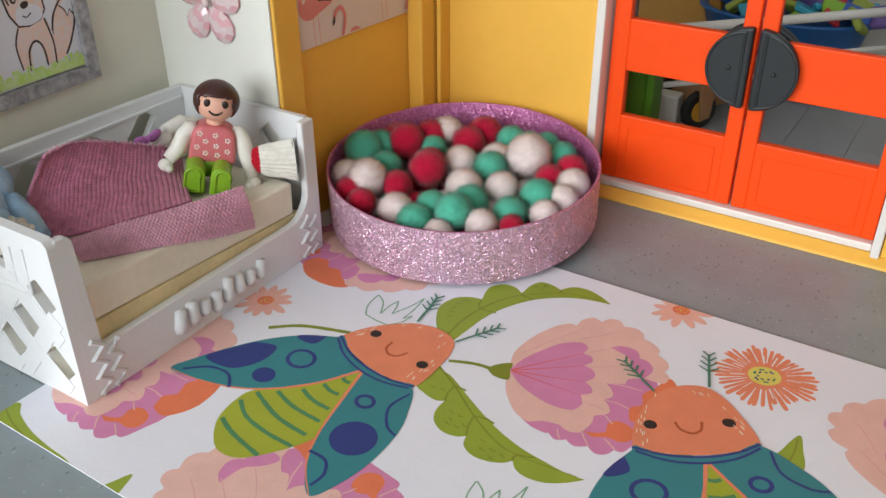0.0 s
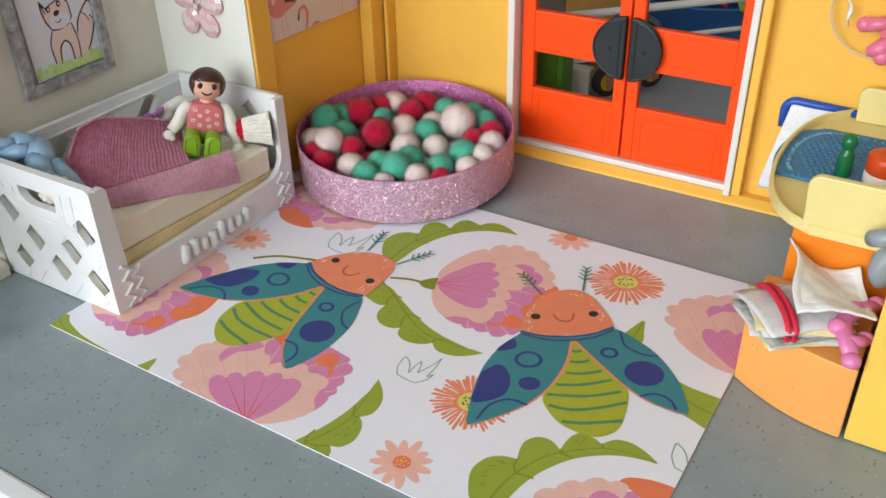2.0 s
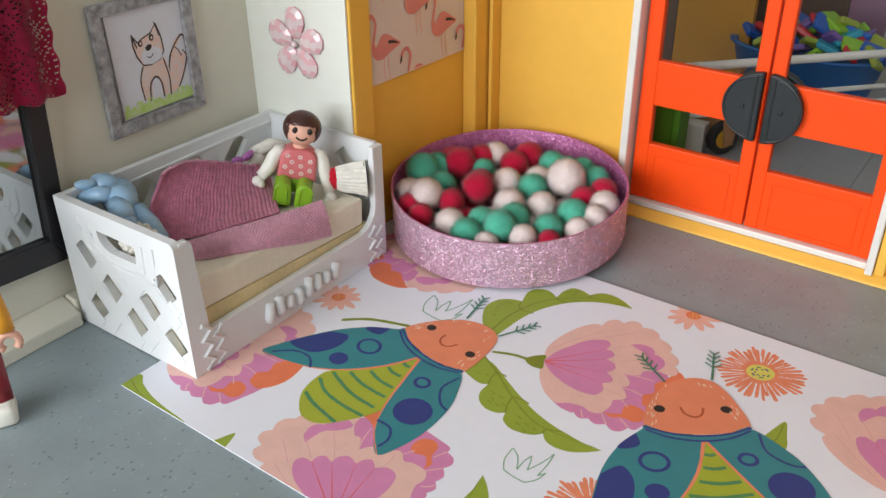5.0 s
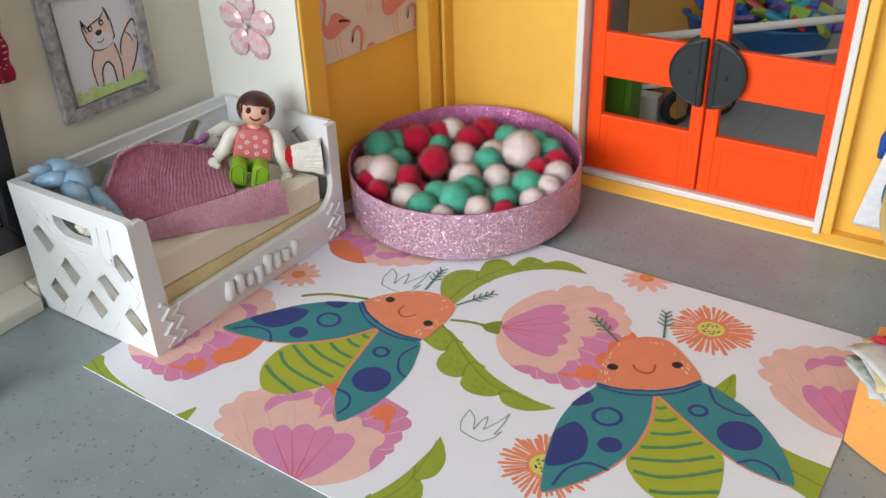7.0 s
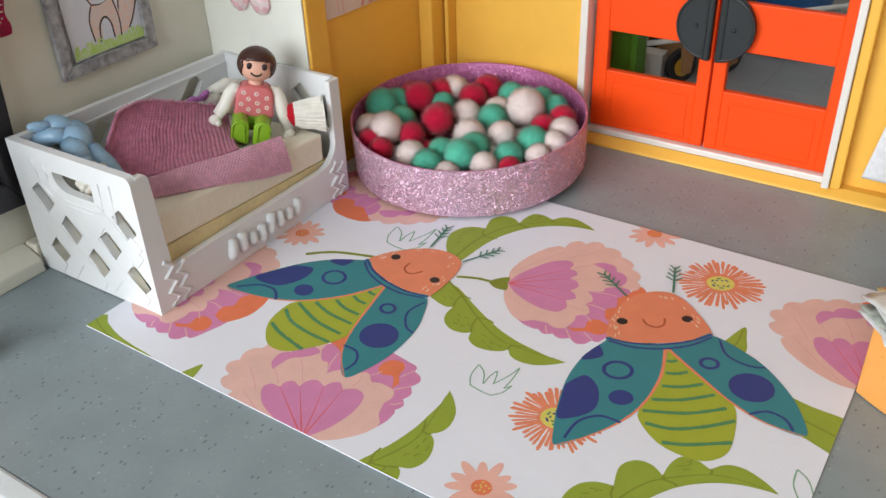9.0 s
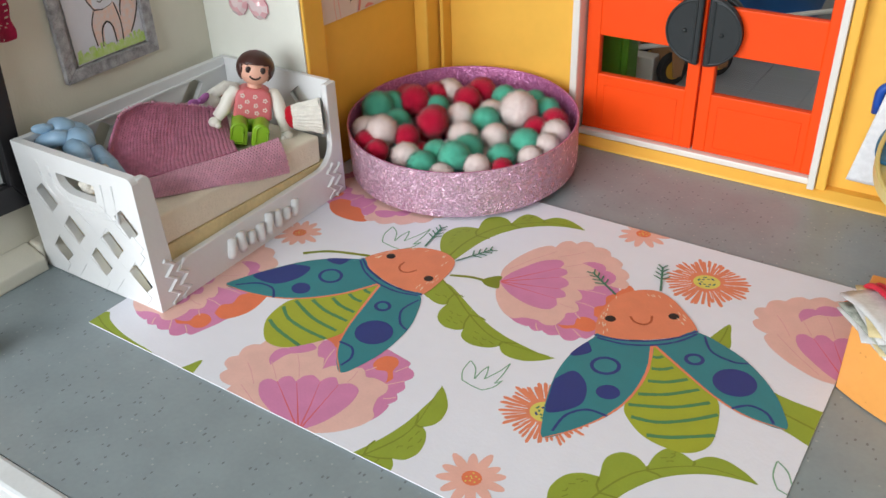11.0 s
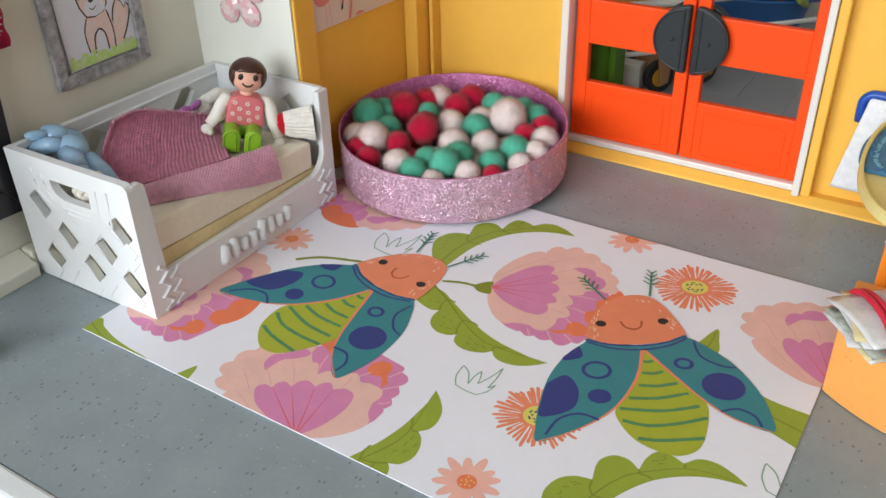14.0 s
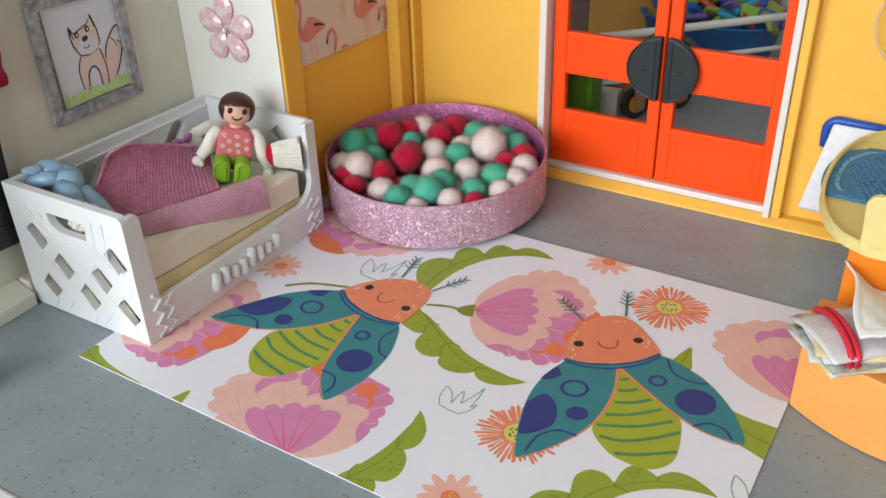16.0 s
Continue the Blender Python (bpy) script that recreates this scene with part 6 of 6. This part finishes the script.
napkin_corners = [Vector(c) for c in ((0.0275, 0.2436, 0.0485), (0.0405, 0.2040, 0.0435), (0.0540, 0.2420, 0.0450), (0.0640, 0.2150, 0.0420))]
def napkin(u, v):
    a, b, c, d2 = napkin_corners
    p = a.lerp(b, v).lerp(c.lerp(d2, v), u)
    p.z += 0.0022 * math.sin(math.pi * v) * (1 - u) - 0.0070 * math.sin(math.pi * u) * (1 - v) ** 1.5 + 0.0022 * math.sin(math.pi * u) * v - 0.003 * math.sin(math.pi * v) * u
    p.x += 0.0016 * math.sin(6 * v) * (1 - u)
    p.z += 0.0005 * noise.noise(Vector((u * 6, v * 6, 2))) + (0.0004 if min(u, v, 1 - u, 1 - v) < 0.07 else 0)
    return p
tagged(part("napkin", sheet(napkin, 48, 48, 0.0009), M["napkin"], smooth=True), "small white stitched cloth napkin on the note bundle", "napkin")

bear = bmesh.new()
tube([(0.0625, 0.2285, 0.0400), (0.0585, 0.2235, 0.0405), (0.0548, 0.2165, 0.0405), (0.0542, 0.2095, 0.0400), (0.0570, 0.2040, 0.0390), (0.0596, 0.1985, 0.0375)], [0.0026, 0.0028, 0.0032, 0.0034, 0.0030, 0.0028], 14, bear, 0.8)
tube([(0.0570, 0.2040, 0.0390), (0.0600, 0.2055, 0.0385), (0.0622, 0.2090, 0.0380)], [0.0028, 0.0026, 0.0026], 14, bear, 0.8)
for x, y, z, r in ((0.0560, 0.2205, 0.0412, 0.0032), (0.0532, 0.2085, 0.0405, 0.0034), (0.0602, 0.1968, 0.0368, 0.0032), (0.0622, 0.2095, 0.0380, 0.0028), (0.0622, 0.2290, 0.0402, 0.0030)):
    ball(x, y, z, r, r, r * 0.85, bm=bear)
tagged(part("teether", bear, M["bear_pink"], smooth=True), "pink plastic toy teether lying beside the notes", "teether")

grey = bmesh.new()
ball(0.0700, 0.2330, 0.0480, 0.0090, 0.0085, 0.0110, bm=grey)
ball(0.0660, 0.2270, 0.0590, 0.0075, 0.0070, 0.0070, bm=grey)
tube([(0.0620, 0.2240, 0.0580), (0.0570, 0.2240, 0.0560), (0.0540, 0.2270, 0.0535)], [0.0036, 0.0032, 0.0030], 12, grey)
ball(0.0600, 0.2330, 0.0400, 0.0050, 0.0055, 0.0085, bm=grey)
grey_ob = part("toy_elephant", grey, M["elephant"], smooth=True)
grey_ob.matrix_world = Matrix.Translation((0.001, 0.006, 0.0095))
tagged(grey_ob, "grey blue plastic toy elephant beside the amber panel", "toy elephant")


# ---- what shows behind the double door ----
M["tile_grey"] = material("grey_toy_floor", (0.36, 0.37, 0.385), 0.35, 0, 0.06, 30)
M["brown"] = material("brown_panel", (0.16, 0.105, 0.080), 0.6, 0, 0.08, 20)
M["ochre"] = material("ochre_panel", (0.60, 0.29, 0.045), 0.5, 0, 0.05, 20)
M["rail_white"] = material("white_rail_plastic", (0.70, 0.68, 0.63), 0.45, 0, 0.03, 40)
M["grass_green"] = material("grass_green_plastic", (0.085, 0.26, 0.012), 0.45, 0, 0.05, 40)
M["tan"] = material("tan_wood", (0.35, 0.17, 0.07), 0.55, 0, 0.12, 90)
M["tyre"] = material("black_rubber", (0.015, 0.015, 0.015), 0.6, 0, 0.08, 60)
M["hub"] = material("yellow_hub", (0.72, 0.38, 0.03), 0.4, 0, 0.05, 60)
M["bin_blue"] = material("bright_blue_plastic", (0.012, 0.12, 0.38), 0.4, 0, 0.05, 40)
M["mauve"] = material("mauve_panel", (0.40, 0.23, 0.33), 0.6, 0, 0.05, 20)

play_floor = thing("play_floor", Matrix(), "grey tiled toy floor behind the double door", "floor", kind="structure")
for i in range(12):
    for j in range(9):
        part("tile", box(-0.2600 + 0.030 * i, -0.23015 + 0.030 * i, 0.3700 + 0.030 * j, 0.39985 + 0.030 * j, 0.0003, 0.0016, 0.0001, 1), M["tile_grey"], play_floor)
structure("ochre_partition", box(-0.205, -0.152, 0.560, 0.566, 0.0, 0.24), M["ochre"], "ochre yellow partition behind the toy door", "partition")
structure("brown_partition", box(-0.300, -0.2055, 0.560, 0.566, 0.0, 0.24), M["brown"], "dark brown partition behind the toy door", "partition")
structure("brown_partition", box(-0.200, -0.1135, 0.660, 0.666, 0.0, 0.24), M["brown"], "dark brown partition far behind the toy door", "partition")
structure("white_partition", box(-0.080, 0.100, 0.625, 0.631, 0.0, 0.24), M["rail_white"], "white partition behind the toy door", "partition")
structure("mauve_partition", box(-0.113, 0.200, 0.660, 0.666, 0.0, 0.24), M["mauve"], "mauve partition behind the toy door", "partition")

fence = thing("toy_fence", Matrix(), "white plastic toy fence with three slim rails", "toy fence")
fa, fb = Vector((-0.160, 0.3955, 0)), Vector((0.010, 0.5696, 0))
for z, r in ((0.0600, 0.0024), (0.0405, 0.0015), (0.0315, 0.0015)):
    part("rail", tube([fa + Vector((0, 0, z)), fa.lerp(fb, 0.5) + Vector((0, 0, z)), fb + Vector((0, 0, z))], r, 10), M["rail_white"], fence, smooth=True)
for k in (0.0, 1.0):
    p = fa.lerp(fb, k)
    part("post", tube([p + Vector((0, 0, 0.0016)), p + Vector((0, 0, 0.064))], 0.0028, 10), M["rail_white"], fence, smooth=True)

part_box = thing("green_block", pose(-0.1420, 0.4030, 0.0017, 0, 0, 8), "open grass green plastic toy block on the tiled floor", "toy block")
part("block_body", box(-0.018, 0.0040, -0.010, 0.010, 0.0, 0.044, 0.001), M["grass_green"], part_box)
part("block_flange", box(0.0042, 0.0080, -0.012, 0.012, 0.0, 0.044, 0.0008), M["grass_green"], part_box)
tagged(part("white_block", box(-0.1480, -0.1335, 0.4370, 0.4470, 0.0017, 0.0195, 0.001), M["rail_white"]), "small white plastic block on the tiled floor", "toy block")

cart = thing("toy_cart", pose(-0.1270, 0.4640, 0.0017, 0, 0, 56), "tan wooden toy cart with black tyres and yellow hubs", "toy cart")
part("cart_body", box(-0.016, 0.018, -0.009, 0.009, 0.0080, 0.0360, 0.002), M["tan"], cart)
for x in (-0.0135, 0.0200):
    for y in (-0.0115, 0.0115):
        tyre_r = 0.0098
        wheel = part("wheel", tube([(x, y - 0.0022, tyre_r), (x, y + 0.0022, tyre_r)], tyre_r, 24), M["tyre"], cart)
        part("rim", tube([(x, y - 0.0026, tyre_r), (x, y + 0.0026, tyre_r)], tyre_r * 0.60, 18), M["hub"], wheel, "yellow hub")
        part("axle_cap", ball(x, y + 0.0029 * (1 if y > 0 else -1), tyre_r, 0.0018, 0.0008, 0.0018, 12, 8), M["tan"], wheel)
        out = 1 if y > 0 else -1
        fork = prism([(x - 0.0026, 0.0060), (x + 0.0030, 0.0066), (x + 0.0052, 0.0230), (x + 0.0030, 0.0300), (x - 0.0040, 0.0290), (x - 0.0046, 0.0220)], 0, 0.0022, 0.0006, FACE_Y)
        fork.transform(Matrix.Translation((0, y + (0.0063 if out > 0 else -0.0041), 0)))
        part("fork", fork, M["tan"], cart)
        part("fork_bridge", box(x - 0.0040, x + 0.0040, min(y + out * 0.0050, 0.0085 * out), max(y + out * 0.0050, 0.0085 * out), 0.0215, 0.0280, 0.0010), M["tan"], cart)
part("handle", tube([(-0.004, -0.002, 0.029), (-0.002, -0.002, 0.044), (0.004, -0.001, 0.050)], 0.0022, 10), M["tan"], cart, smooth=True)

bin_ob = thing("toy_bin", Matrix.Translation((-0.1130, 0.5600, 0.0017)) @ Matrix.Diagonal((0.78, 0.7, 0.56, 1)), "bright blue plastic bin full of colourful toy pieces", "toy bin")
rings_p = [(0.040, 0.0), (0.050, 0.062), (0.053, 0.064), (0.053, 0.066), (0.048, 0.066), (0.039, 0.003)]
own = bmesh.new()
rings = [[own.verts.new((1.25 * r * math.cos(a), 0.8 * r * math.sin(a), z)) for a in [2 * math.pi * k / 40 for k in range(40)]] for r, z in rings_p]
for a, b in zip(rings, rings[1:]):
    for k in range(40):
        own.faces.new((a[k], a[(k + 1) % 40], b[(k + 1) % 40], b[k]))
own.faces.new(rings[-1])
bmesh.ops.recalc_face_normals(own, faces=own.faces[:])
part("bin_body", own, M["bin_blue"], bin_ob, smooth=True)
PIECES = [material("toy_piece_" + n, c, 0.4, 0, 0.05, 60) for n, c in (("lime", (0.25, 0.48, 0.03)), ("red", (0.50, 0.02, 0.03)), ("blue", (0.02, 0.10, 0.42)), ("olive", (0.30, 0.36, 0.05)), ("violet", (0.16, 0.09, 0.30)), ("cyan", (0.04, 0.32, 0.45)))]
for k in range(44):
    a, r = 2.4 * k, math.sqrt((k + 0.5) / 44)
    s = random.uniform(0.005, 0.010)
    piece = part("toy_piece", box(-s, s, -s * 0.7, s * 0.7, -s * 0.25, s * 0.25, 0.001, 1), PIECES[k % 6])
    piece.matrix_world = pose(-0.1050 + 0.046 * r * math.cos(a), 0.5600 + 0.024 * r * math.sin(a), 0.038 + 0.018 * (1 - r) + random.uniform(0, 0.004), *[random.uniform(-50, 50) for _ in range(3)])
    tagged(piece, ("lime green", "red", "blue", "olive green", "violet", "cyan")[k % 6] + " plastic toy piece in the blue bin", "toy piece", "pieces in the bin")

for k in range(16):
    s = random.uniform(0.004, 0.008)
    piece = part("toy_piece", box(-s, s, -s * 0.6, s * 0.6, -s * 0.4, s * 0.4, 0.001, 1), PIECES[(k * 5 + 2) % 6])
    piece.matrix_world = pose(-0.135 + 0.0046 * k, 0.5180 + 0.005 * math.sin(3 * k), 0.0068 + (0.0085 if k % 2 else 0.0), random.uniform(-20, 20), random.uniform(-20, 20), random.uniform(-60, 60))
    tagged(piece, ("lime green", "red", "blue", "olive green", "violet", "cyan")[(k * 5 + 2) % 6] + " plastic toy piece in a heap before the bin", "toy piece", "pieces before the bin")
